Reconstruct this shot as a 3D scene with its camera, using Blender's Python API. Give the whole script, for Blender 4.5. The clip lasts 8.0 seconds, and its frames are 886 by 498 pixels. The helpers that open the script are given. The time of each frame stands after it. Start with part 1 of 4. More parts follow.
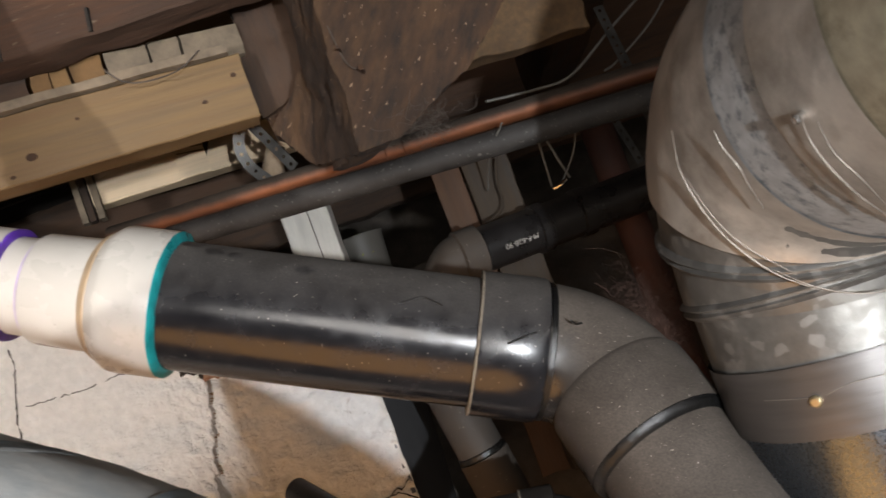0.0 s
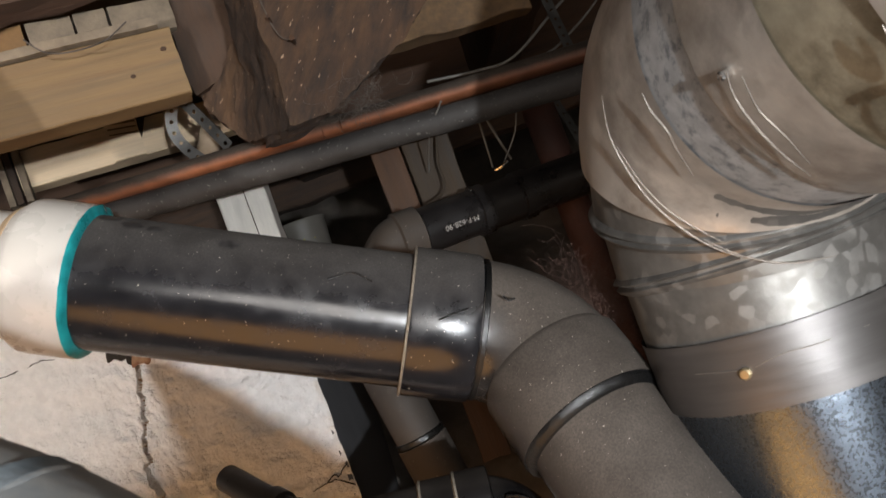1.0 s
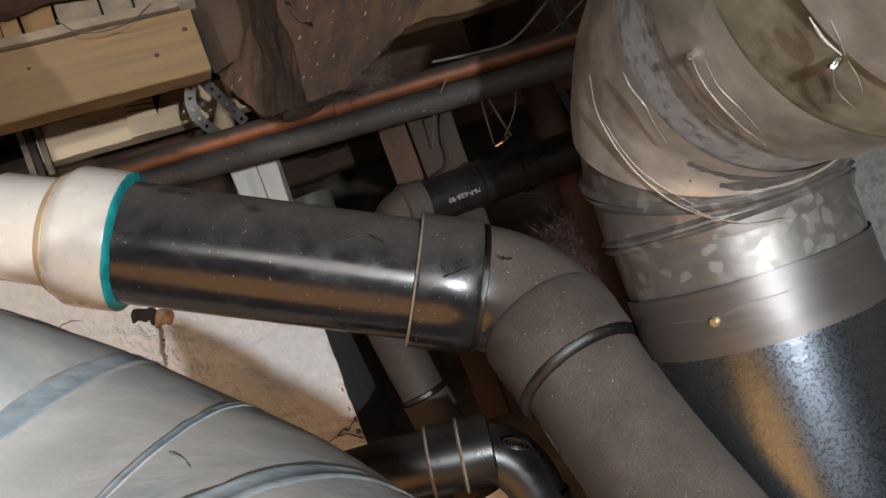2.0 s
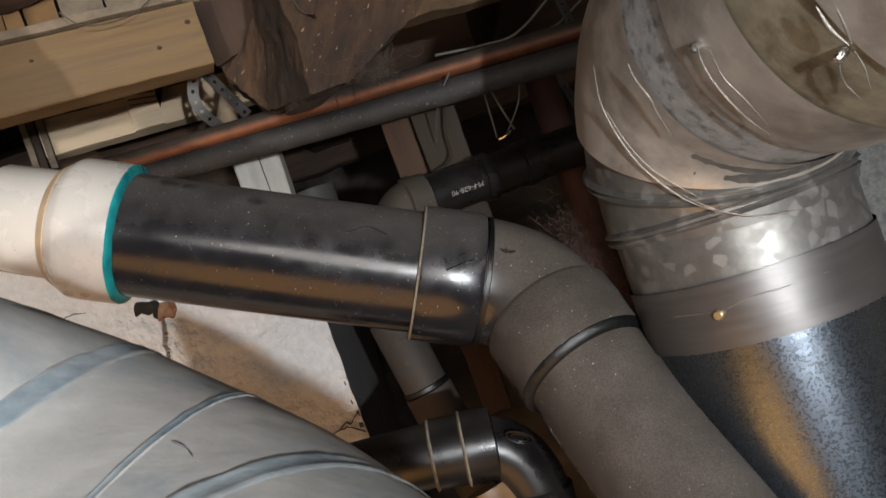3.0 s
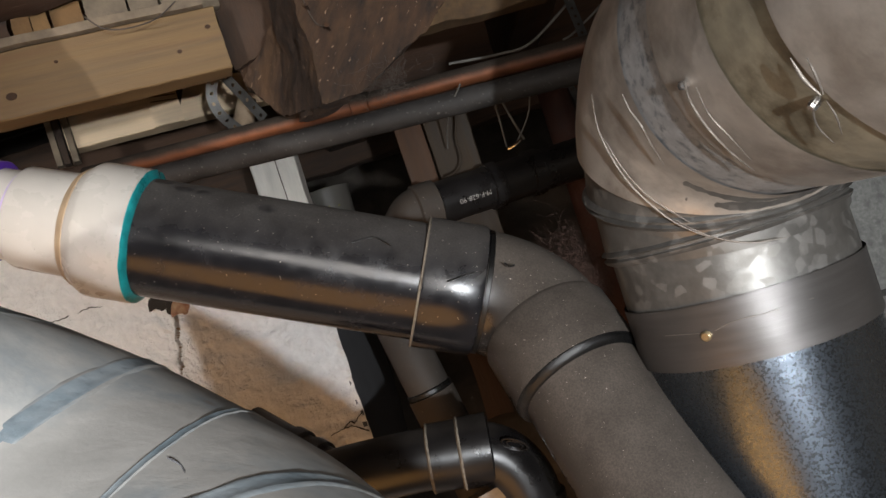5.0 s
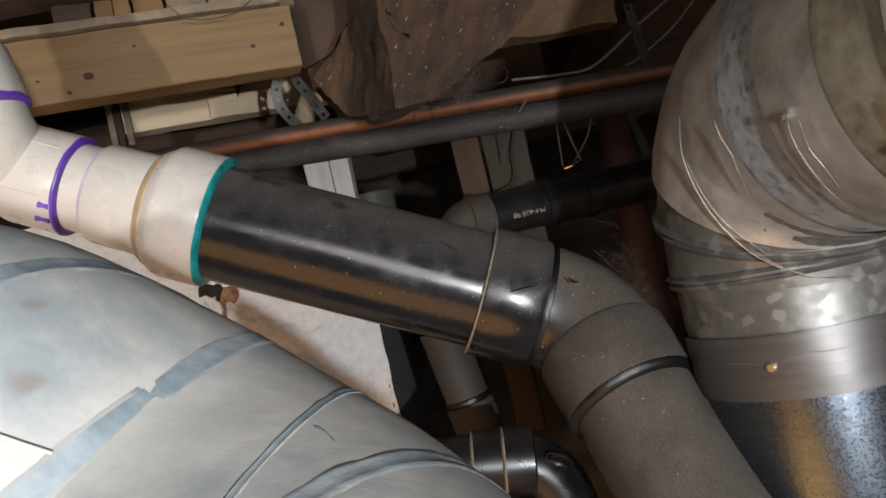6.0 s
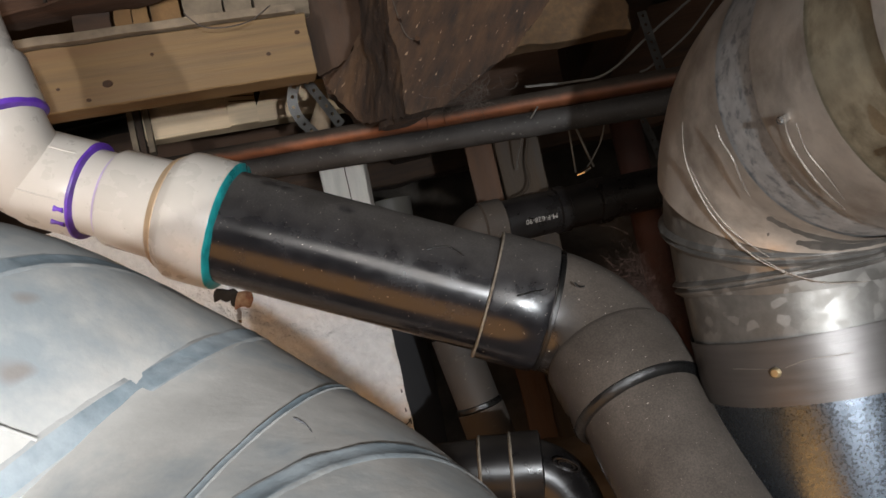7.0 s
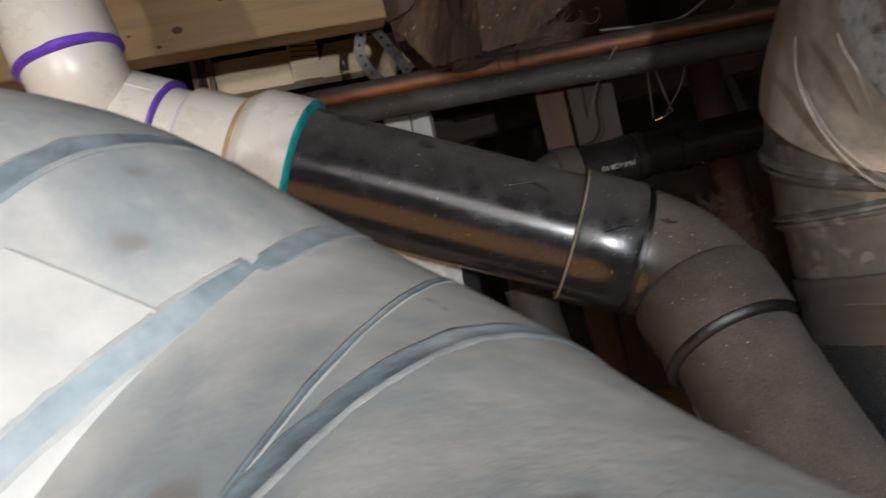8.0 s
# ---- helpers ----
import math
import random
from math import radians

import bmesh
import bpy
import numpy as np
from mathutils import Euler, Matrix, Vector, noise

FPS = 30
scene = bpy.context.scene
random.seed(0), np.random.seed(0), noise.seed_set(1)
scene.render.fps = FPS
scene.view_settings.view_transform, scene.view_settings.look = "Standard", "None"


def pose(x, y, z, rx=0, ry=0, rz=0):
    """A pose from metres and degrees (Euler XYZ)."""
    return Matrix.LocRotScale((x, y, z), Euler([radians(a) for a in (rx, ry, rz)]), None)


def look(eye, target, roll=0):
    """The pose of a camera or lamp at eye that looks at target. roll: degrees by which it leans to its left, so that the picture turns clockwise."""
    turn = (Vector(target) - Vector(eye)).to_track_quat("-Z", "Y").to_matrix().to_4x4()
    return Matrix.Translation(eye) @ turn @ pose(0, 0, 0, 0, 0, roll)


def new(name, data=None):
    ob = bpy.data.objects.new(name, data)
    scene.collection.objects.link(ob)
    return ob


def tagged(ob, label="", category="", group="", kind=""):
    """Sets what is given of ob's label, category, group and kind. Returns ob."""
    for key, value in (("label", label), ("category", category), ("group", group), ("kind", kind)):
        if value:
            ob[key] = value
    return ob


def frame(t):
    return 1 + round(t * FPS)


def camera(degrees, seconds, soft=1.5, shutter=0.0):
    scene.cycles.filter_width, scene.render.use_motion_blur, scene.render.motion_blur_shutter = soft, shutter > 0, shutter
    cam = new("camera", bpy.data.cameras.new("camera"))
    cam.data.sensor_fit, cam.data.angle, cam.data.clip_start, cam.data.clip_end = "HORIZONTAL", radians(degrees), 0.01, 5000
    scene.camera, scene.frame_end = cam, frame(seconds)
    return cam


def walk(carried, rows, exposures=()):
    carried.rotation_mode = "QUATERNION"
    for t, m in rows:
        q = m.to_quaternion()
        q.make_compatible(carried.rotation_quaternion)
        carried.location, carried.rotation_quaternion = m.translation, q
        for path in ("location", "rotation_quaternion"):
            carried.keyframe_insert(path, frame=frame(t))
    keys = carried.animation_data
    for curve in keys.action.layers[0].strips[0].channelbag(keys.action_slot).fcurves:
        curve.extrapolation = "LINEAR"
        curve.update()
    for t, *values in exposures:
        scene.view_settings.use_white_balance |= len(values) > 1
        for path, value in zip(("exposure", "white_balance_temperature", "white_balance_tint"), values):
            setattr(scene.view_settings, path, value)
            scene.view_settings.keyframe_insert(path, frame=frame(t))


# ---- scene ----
cam = camera(57.1, 8.0, shutter=0.5)
PATH = [
    (0, (-0.0063, 0.0381, 1.7335), (-0.0686, 2.0343, 1.8387), -20.24),
    (0.5, (0.0074, 0.0507, 1.7229), (0.0045, 2.0490, 1.8058), -20.22),
    (1, (0.0025, 0.0544, 1.7173), (0.0430, 2.0533, 1.7705), -20.20),
    (1.5, (-0.0073, 0.0117, 1.7046), (0.0213, 2.0113, 1.7340), -19.80),
    (2.8, (-0.0006, -0.0031, 1.7075), (0.0172, 1.9969, 1.7091), -19.90),
    (3, (-0.0058, 0.0018, 1.7042), (0.0073, 2.0018, 1.7070), -19.72),
    (3.5, (0.0000, 0.0000, 1.7000), (0.0000, 2.0000, 1.7000), -19.00),
    (4, (0.0104, -0.0110, 1.7066), (-0.0115, 1.9889, 1.7030), -18.81),
    (5.5, (0.0014, -0.0199, 1.7136), (-0.0403, 1.9795, 1.7352), -16.20),
    (6, (-0.0262, -0.0261, 1.7161), (-0.0904, 1.9722, 1.7679), -12.95),
    (6.5, (-0.0198, -0.0265, 1.7130), (-0.0982, 1.9707, 1.7828), -12.65),
    (7, (-0.0152, -0.0295, 1.7100), (-0.1302, 1.9653, 1.7961), -12.69),
    (7.5, (-0.0224, -0.0170, 1.7002), (-0.1812, 1.9758, 1.7616), -12.77),
    (8, (-0.0440, -0.0106, 1.6904), (-0.2957, 1.9729, 1.7397), -12.62),
]
walk(cam, [(t, look(eye, target, roll)) for t, eye, target, roll in PATH],
     ((0.0, 0.44), (1.0, 0.44), (1.5, 0.32), (4.0, 0.14), (7.0, 0.02), (7.5, -0.05), (8.0, -0.25)))

# ---- light: a torch behind the lens, a second hand torch on the left, an unseen warm disc low on the left, an added fill ----
world = bpy.data.worlds.new("world")
scene.world = world
world.use_nodes = True
world.node_tree.nodes["Background"].inputs[0].default_value = (1.0, 0.9, 0.8, 1)
world.node_tree.nodes["Background"].inputs[1].default_value = 0.13


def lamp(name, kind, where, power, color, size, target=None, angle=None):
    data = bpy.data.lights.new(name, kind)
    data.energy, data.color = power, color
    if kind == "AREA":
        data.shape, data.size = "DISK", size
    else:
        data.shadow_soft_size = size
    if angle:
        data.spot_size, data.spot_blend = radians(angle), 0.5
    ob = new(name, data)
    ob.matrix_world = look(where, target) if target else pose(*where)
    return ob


lamp("torch_light", "POINT", (0.17, -0.50, 1.628), 44.0, (0.92, 0.96, 1.0), 0.010)
lamp("hand_torch", "SPOT", (-0.46, -0.65, 1.685), 36.0, (1.0, 0.98, 0.95), 0.012, (-0.425, 0.75, 1.93), 28)
# Unseen warm source, added as a wide disc whose reflection streaks the pipe.
lamp("warm_light", "AREA", (-0.66, -0.25, 0.86), 4.8, (1.0, 0.48, 0.14), 1.0, (-0.1, 0.6, 1.75))
# Fill with no source of its own, added to lift the flue and background.
lamp("fill_light", "AREA", (-0.10, -1.2, 1.84), 9.0, (1.0, 0.94, 0.89), 0.75, (0.0, 0.6, 1.7))
scene.view_settings.exposure = 0.0


# ---- materials ----
def material(name, base, rough=0.6, metal=0.0, spread=0.25, scale=12.0, bump=0.0, bump_scale=120.0,
             second=None, second_scale=4.0, second_at=(0.45, 0.65), stretch=(1, 1, 1), rough_spread=0.1,
             specks=None, speck_scale=260.0, speck_at=0.74, dust=None, dust_at=(0.1, 0.7), per_object=0.0, coat=0.0, cells=0.0, cell_spread=0.5, flake_at=(0.15, 0.85), bump_deep=0.002, turn=0.0):
    """A surface with fine grain, larger stains in a second colour, pale specks and dust on what faces up."""
    m = bpy.data.materials.new(name)
    m.use_nodes = True
    nt = m.node_tree
    n, l = nt.nodes, nt.links
    bsdf = n["Principled BSDF"]
    tc = n.new("ShaderNodeTexCoord")
    mp = n.new("ShaderNodeMapping")
    mp.inputs["Scale"].default_value = stretch
    lean = n.new("ShaderNodeMapping")
    lean.inputs["Rotation"].default_value = (0, radians(turn), 0)
    l.new(tc.outputs["Object"], lean.inputs[0])
    l.new(lean.outputs[0], mp.inputs[0])

    def noisy(s, detail=5.0, rough_=0.6):
        t = n.new("ShaderNodeTexNoise")
        t.inputs["Scale"].default_value, t.inputs["Detail"].default_value, t.inputs["Roughness"].default_value = s, detail, rough_
        l.new(mp.outputs[0], t.inputs["Vector"])
        return t.outputs["Fac"]

    def ramp(source, lo, hi):
        r = n.new("ShaderNodeMapRange")
        r.inputs["From Min"].default_value, r.inputs["From Max"].default_value = lo, hi
        l.new(source, r.inputs["Value"])
        return r.outputs[0]

    def mix(fac, a, b, kind="MIX"):
        x = n.new("ShaderNodeMix")
        x.data_type, x.blend_type = "RGBA", kind
        for value, socket in ((fac, x.inputs[0]), (a, x.inputs[6]), (b, x.inputs[7])):
            if isinstance(value, (tuple, float, int)):
                socket.default_value = (*value, 1) if isinstance(value, tuple) else value
            else:
                l.new(value, socket)
        return x.outputs[2]

    fine = noisy(scale)
    color = mix(ramp(fine, 0.3, 0.7), tuple(c * (1 - spread) for c in base), tuple(min(1, c * (1 + spread)) for c in base))
    rough_mix = ramp(fine, 0.3, 0.7)
    if second:
        color = mix(ramp(noisy(second_scale, 6.0, 0.65), *second_at), color, second)
    if cells:
        v = n.new("ShaderNodeTexVoronoi")
        v.inputs["Scale"].default_value = cells
        l.new(mp.outputs[0], v.inputs["Vector"])
        bw = n.new("ShaderNodeRGBToBW")
        l.new(v.outputs["Color"], bw.inputs[0])
        flake = ramp(bw.outputs[0], *flake_at)
        color = mix(flake, mix(1.0, color, (1 - cell_spread,) * 3, "MULTIPLY"), color)
        rough_mix = flake
    if per_object:
        oi = n.new("ShaderNodeObjectInfo")
        color = mix(per_object, color, oi.outputs["Random"], "SOFT_LIGHT")
    r = n.new("ShaderNodeMapRange")
    r.inputs["To Min"].default_value, r.inputs["To Max"].default_value = max(0.02, rough - rough_spread), min(1, rough + rough_spread)
    l.new(rough_mix, r.inputs["Value"])
    rough_out = r.outputs[0]
    if dust:
        g = n.new("ShaderNodeNewGeometry")
        sep = n.new("ShaderNodeSeparateXYZ")
        l.new(g.outputs["Normal"], sep.inputs[0])
        add = n.new("ShaderNodeMath")
        add.operation = "MULTIPLY_ADD"
        l.new(ramp(noisy(60.0, 6.0, 0.7), 0.2, 0.8), add.inputs[0])
        add.inputs[1].default_value = 0.35
        l.new(sep.outputs[2], add.inputs[2])
        fall = ramp(add.outputs[0], *dust_at)
        grit = ramp(noisy(800.0, 3.0, 0.6), 0.36, 0.66)
        cloud = ramp(noisy(24.0, 5.0, 0.65), 0.35, 0.65)
        tone = mix(grit, tuple(c * 0.74 for c in dust), tuple(c * 1.14 for c in dust))
        color = mix(fall, color, mix(cloud, mix(1.0, tone, (0.62, 0.60, 0.58), "MULTIPLY"), tone))
        x = n.new("ShaderNodeMix")
        l.new(fall, x.inputs[0])
        l.new(rough_out, x.inputs[2])
        x.inputs[3].default_value = 0.85
        rough_out = x.outputs[0]
    if specks:
        color = mix(ramp(noisy(speck_scale, 2.0, 0.5), speck_at, speck_at + 0.04), color, specks)
    l.new(color, bsdf.inputs["Base Color"])
    l.new(rough_out, bsdf.inputs["Roughness"])
    bsdf.inputs["Metallic"].default_value = metal
    bsdf.inputs["Coat Weight"].default_value = coat
    if bump:
        b = n.new("ShaderNodeBump")
        b.inputs["Strength"].default_value, b.inputs["Distance"].default_value = bump, bump_deep
        l.new(noisy(bump_scale, 6.0, 0.65), b.inputs["Height"])
        l.new(b.outputs[0], bsdf.inputs["Normal"])
    return m


ABS = material("black_abs", (0.010, 0.010, 0.012), 0.22, spread=0.3, scale=40, bump=0.06, bump_scale=46, rough_spread=0.10,
               specks=(0.5, 0.45, 0.38), speck_scale=620, speck_at=0.725, dust=(0.082, 0.073, 0.066), dust_at=(0.30, 1.05))
ABS_BACK = material("dusty_black_abs", (0.010, 0.009, 0.009), 0.32, spread=0.3, scale=40, bump=0.05,
                    dust=(0.05, 0.040, 0.032), dust_at=(0.85, 1.4))
DUST_ABS = material("dust_covered_abs", (0.045, 0.035, 0.027), 0.75, spread=0.2, scale=50, bump=0.12, bump_scale=260, specks=(0.45, 0.4, 0.34),
                    speck_scale=620, speck_at=0.725, second=(0.034, 0.029, 0.025), second_scale=14)
PALE_RIM = material("pale_dust_rim", (0.20, 0.165, 0.125), 0.8, spread=0.4, scale=300, bump=0.3, bump_scale=300)
GROOVE = material("black_cement_groove_shade", (0.006, 0.006, 0.006), 0.34, bump=0.4, bump_scale=200)
PVC = material("white_pvc", (0.46, 0.425, 0.385), 0.3, spread=0.05, scale=30, bump=0.05, second=(0.43, 0.395, 0.355), second_scale=12,
               specks=(0.25, 0.21, 0.17), speck_scale=300, speck_at=0.75)
TEAL = material("teal_cement", (0.012, 0.25, 0.265), 0.35, spread=0.4, scale=60, bump=0.3, bump_scale=160)
PURPLE = material("purple_primer", (0.09, 0.03, 0.30), 0.4, spread=0.5, scale=60)
LILAC = material("faded_primer", (0.45, 0.36, 0.55), 0.4, spread=0.2, scale=60)
TAN = material("tan_glue_line", (0.36, 0.255, 0.155), 0.5, spread=0.2, scale=60)
ZINC = material("galvanised_sheet", (0.235, 0.228, 0.215), 0.50, 0.72, spread=0.16, scale=90, bump=0.14, bump_scale=70,
                second=(0.19, 0.182, 0.168), second_scale=26, rough_spread=0.08, cells=150, cell_spread=0.24, flake_at=(0.60, 0.72))
ZINC_BLUE = material("spangled_sheet", (0.19, 0.22, 0.26), 0.28, 1.0, spread=0.2, scale=520, bump=0.15, bump_scale=120,
                     second=(0.10, 0.12, 0.145), second_scale=520, second_at=(0.40, 0.80), rough_spread=0.07)
ZINC_BAND = material("blue_grey_band", (0.42, 0.43, 0.44), 0.42, 0.4, spread=0.2, scale=120, bump=0.1, bump_scale=120,
                     second=(0.20, 0.215, 0.23), second_scale=150, second_at=(0.50, 0.66))
ZINC_OLD = material("stained_sheet", (0.36, 0.32, 0.235), 0.38, 0.5, spread=0.3, scale=60, bump=0.06,
                    second=(0.14, 0.12, 0.08), second_scale=26, rough_spread=0.1, specks=(0.4, 0.36, 0.3), speck_scale=620, speck_at=0.725)
TAPE_DUSTY = material("dusty_foil_tape", (0.52, 0.475, 0.425), 0.44, 0.62, spread=0.12, scale=60, bump=0.3, bump_scale=24,
                      second=(0.28, 0.245, 0.21), second_scale=16, specks=(0.5, 0.46, 0.4), speck_scale=620, speck_at=0.73)
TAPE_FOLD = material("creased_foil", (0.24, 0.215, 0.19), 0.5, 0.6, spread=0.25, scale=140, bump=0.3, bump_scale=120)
ZINC_DULL = material("dull_mottled_sheet", (0.17, 0.17, 0.16), 0.5, 0.5, spread=0.3, scale=300, second=(0.11, 0.11, 0.105), second_scale=120)
TAPE = material("foil_tape", (0.135, 0.128, 0.125), 0.44, 0.8, spread=0.10, scale=160, stretch=(0.12, 0.12, 1.6), rough_spread=0.04, bump=0.10, bump_scale=120)
ABS_DUSTY = material("dusty_abs_fitting", (0.014, 0.013, 0.013), 0.24, spread=0.3, scale=40, bump=0.06, bump_scale=60, rough_spread=0.06,
                     specks=(0.5, 0.45, 0.38), speck_scale=620, speck_at=0.725, dust=(0.088, 0.072, 0.059), dust_at=(0.0, 0.6))
WRAP = material("painted_canvas", (0.42, 0.405, 0.38), 0.75, spread=0.13, scale=52, bump=0.3, bump_scale=34,
                second=(0.27, 0.295, 0.305), second_scale=15, second_at=(0.43, 0.60),
                specks=(0.23, 0.21, 0.195), speck_scale=30, speck_at=0.66)
WRAP_SEAM = material("canvas_seam", (0.15, 0.19, 0.215), 0.75, spread=0.5, scale=45, bump=0.3, second=(0.29, 0.325, 0.345), second_scale=20)
WRAP_LIP = material("canvas_seam_lip", (0.33, 0.325, 0.31), 0.8, spread=0.2, scale=60, bump=0.3, second=(0.23, 0.265, 0.285), second_scale=24)
PLASTER = material("white_plaster", (0.86, 0.85, 0.835), 0.9, spread=0.08, scale=110, bump=1.0, bump_scale=150, bump_deep=0.008,
                   second=(0.74, 0.71, 0.67), second_scale=7, second_at=(0.55, 0.8))
MORTAR = material("bare_mortar", (0.36, 0.24, 0.13), 0.95, spread=0.3, scale=50, bump=0.8, bump_scale=160)
CHIP_BRICK = material("broken_brick", (0.20, 0.085, 0.045), 0.95, spread=0.35, scale=120, bump=0.8, bump_scale=200, second=(0.32, 0.22, 0.14), second_scale=60)
# Near-black standing in for the shade inside holes, cracks and saw cuts.
RECESS_DARK = material("painted_recess_shade", (0.018, 0.014, 0.011), 0.95, spread=0.4, scale=120, bump=0.5)
GREYSIDE = material("dark_grey_end", (0.10, 0.10, 0.105), 0.8, spread=0.2, scale=40, bump=0.2, bump_scale=200)
# The front stud lies in shade; its pine is darkened to carry that.
PINE = material("new_pine", (0.155, 0.095, 0.040), 0.65, spread=0.22, scale=130, stretch=(1, 1, 0.05), bump=0.25, bump_scale=160,
                second=(0.15, 0.080, 0.030), second_scale=45, second_at=(0.48, 0.72))
# The same new pine, lightened to carry the lamp light farther back.
PINE_LIT = material("lit_pine", (0.74, 0.56, 0.37), 0.65, spread=0.12, scale=130, stretch=(1, 1, 0.05), bump=0.2, bump_scale=160)
KNOT = material("pine_knot", (0.045, 0.020, 0.008), 0.85, spread=0.4, scale=200)
OLDWOOD = material("old_brown_joist", (0.040, 0.0215, 0.012), 0.9, spread=0.65, scale=120, stretch=(1, 1, 0.3), turn=-36, bump=1.0, bump_scale=150, bump_deep=0.004,
                   second=(0.082, 0.043, 0.020), second_scale=34, second_at=(0.48, 0.66), specks=(0.30, 0.20, 0.13), speck_scale=420, speck_at=0.70)
OLDWOOD_DARK = material("dark_old_wood", (0.045, 0.026, 0.016), 0.85, spread=0.45, scale=110, stretch=(1, 1, 0.12), bump=0.7, bump_scale=150,
                        second=(0.08, 0.042, 0.024), second_scale=8)
AGED = material("aged_brown_board", (0.135, 0.080, 0.038), 0.8, spread=0.3, scale=110, stretch=(0.12, 1, 1), bump=0.5, bump_scale=150, second=(0.085, 0.048, 0.024), second_scale=20)
RIMWOOD = material("red_brown_beam", (0.062, 0.029, 0.015), 0.85, spread=0.5, scale=110, stretch=(1, 1, 0.1), bump=0.7, bump_scale=150, second=(0.036, 0.018, 0.010), second_scale=14, specks=(0.14, 0.10, 0.07), speck_scale=420, speck_at=0.70)
OLDTAN = material("aged_tan_board", (0.032, 0.021, 0.012), 0.8, spread=0.35, scale=110, stretch=(1, 1, 0.1), bump=0.5, bump_scale=150)
WHITEWOOD = material("white_painted_wood", (0.62, 0.58, 0.52), 0.75, spread=0.12, scale=16, stretch=(8, 8, 1), bump=0.3, bump_scale=60)
COPPER = material("tarnished_copper", (0.17, 0.060, 0.026), 0.5, 0.4, spread=0.3, scale=50, bump=0.1,
                  second=(0.12, 0.05, 0.03), second_scale=14, dust=(0.06, 0.045, 0.034), dust_at=(-0.25, 0.45))
IRON = material("grey_iron_pipe", (0.034, 0.031, 0.029), 0.7, 0.2, spread=0.4, scale=40, bump=0.5, bump_scale=110,
                specks=(0.11, 0.105, 0.095), speck_scale=300, speck_at=0.67)
REDPIPE = material("red_brown_pipe", (0.060, 0.024, 0.018), 0.8, spread=0.25, scale=30, bump=0.3, second=(0.045, 0.02, 0.015), second_scale=10)
STEEL = material("galvanised_strap", (0.085, 0.083, 0.08), 0.5, 0.7, spread=0.25, scale=60)
SCREW = material("brass_screw", (0.62, 0.50, 0.30), 0.35, 0.9, spread=0.2, scale=120)
CHROME = material("bright_bolt", (0.75, 0.75, 0.74), 0.22, 1.0, spread=0.1, scale=90)
CABLE = material("grey_cable", (0.13, 0.125, 0.115), 0.6, spread=0.2, scale=60)
WEB = material("dusty_cobweb", (0.07, 0.055, 0.045), 0.95, spread=0.3, scale=60)
LINT = material("brown_lint", (0.065, 0.034, 0.024), 0.95, spread=0.3, scale=60)
STONE = material("rubble_stone", (0.085, 0.073, 0.062), 0.95, spread=0.35, scale=18, bump=0.9, bump_scale=60, second=(0.045, 0.037, 0.03), second_scale=8, per_object=0.4)
SUBFLOOR = material("dark_subfloor", (0.035, 0.024, 0.017), 0.9, spread=0.4, scale=12, stretch=(1, 8, 1), bump=0.5, per_object=0.4)
BRICK = material("tan_shim_wood", (0.19, 0.105, 0.042), 0.9, spread=0.2, scale=40, bump=0.5, bump_scale=140, per_object=0.5)
LATH = material("greyed_lath", (0.17, 0.13, 0.09), 0.85, spread=0.3, scale=60, bump=0.5, bump_scale=140)
PAIL = material("dull_plastic_tub", (0.10, 0.092, 0.08), 0.5, spread=0.15, scale=20)
MOSS = material("yellow_green_cloth", (0.20, 0.19, 0.045), 0.9, spread=0.5, scale=30, bump=1.0, bump_scale=60)
INK = material("white_print", (0.34, 0.33, 0.31), 0.6, spread=0.1)
CONCRETE = material("grey_floor", (0.2, 0.19, 0.175), 0.9, spread=0.2, scale=9, bump=0.4)
ROOMWALL = material("room_plaster", (0.42, 0.37, 0.31), 0.9, spread=0.12, scale=8, bump=0.3)


# ---- builders ----
def thing(name, label, category, group="", kind="", where=(0, 0, 0)):
    ob = new(name)
    ob.location = where
    return tagged(ob, label, category, group, kind)


def part(name, bm, mat, parent=None, label="", smooth=True):
    me = bpy.data.meshes.new(name)
    bmesh.ops.recalc_face_normals(bm, faces=bm.faces)
    if smooth:
        for f in bm.faces:
            f.smooth = True
    bm.to_mesh(me)
    bm.free()
    if smooth:
        me.set_sharp_from_angle(angle=radians(38))
    me.materials.append(mat)
    ob = new(name, me)
    if parent:
        ob.parent = parent
        ob.matrix_parent_inverse = Matrix.Translation(parent.location).inverted() if not parent.parent else Matrix()
    if label:
        ob["label"] = label
    return ob


def frames_along(pts):
    """Points with a turning-free pair of side vectors each."""
    pts = [Vector(p) for p in pts]
    out, side = [], None
    for i, p in enumerate(pts):
        d = (pts[min(i + 1, len(pts) - 1)] - pts[max(i - 1, 0)]).normalized()
        if side is None:
            side = d.orthogonal().normalized()
        side = (side - d * side.dot(d)).normalized()
        out.append((p, side.copy(), d.cross(side)))
    return out


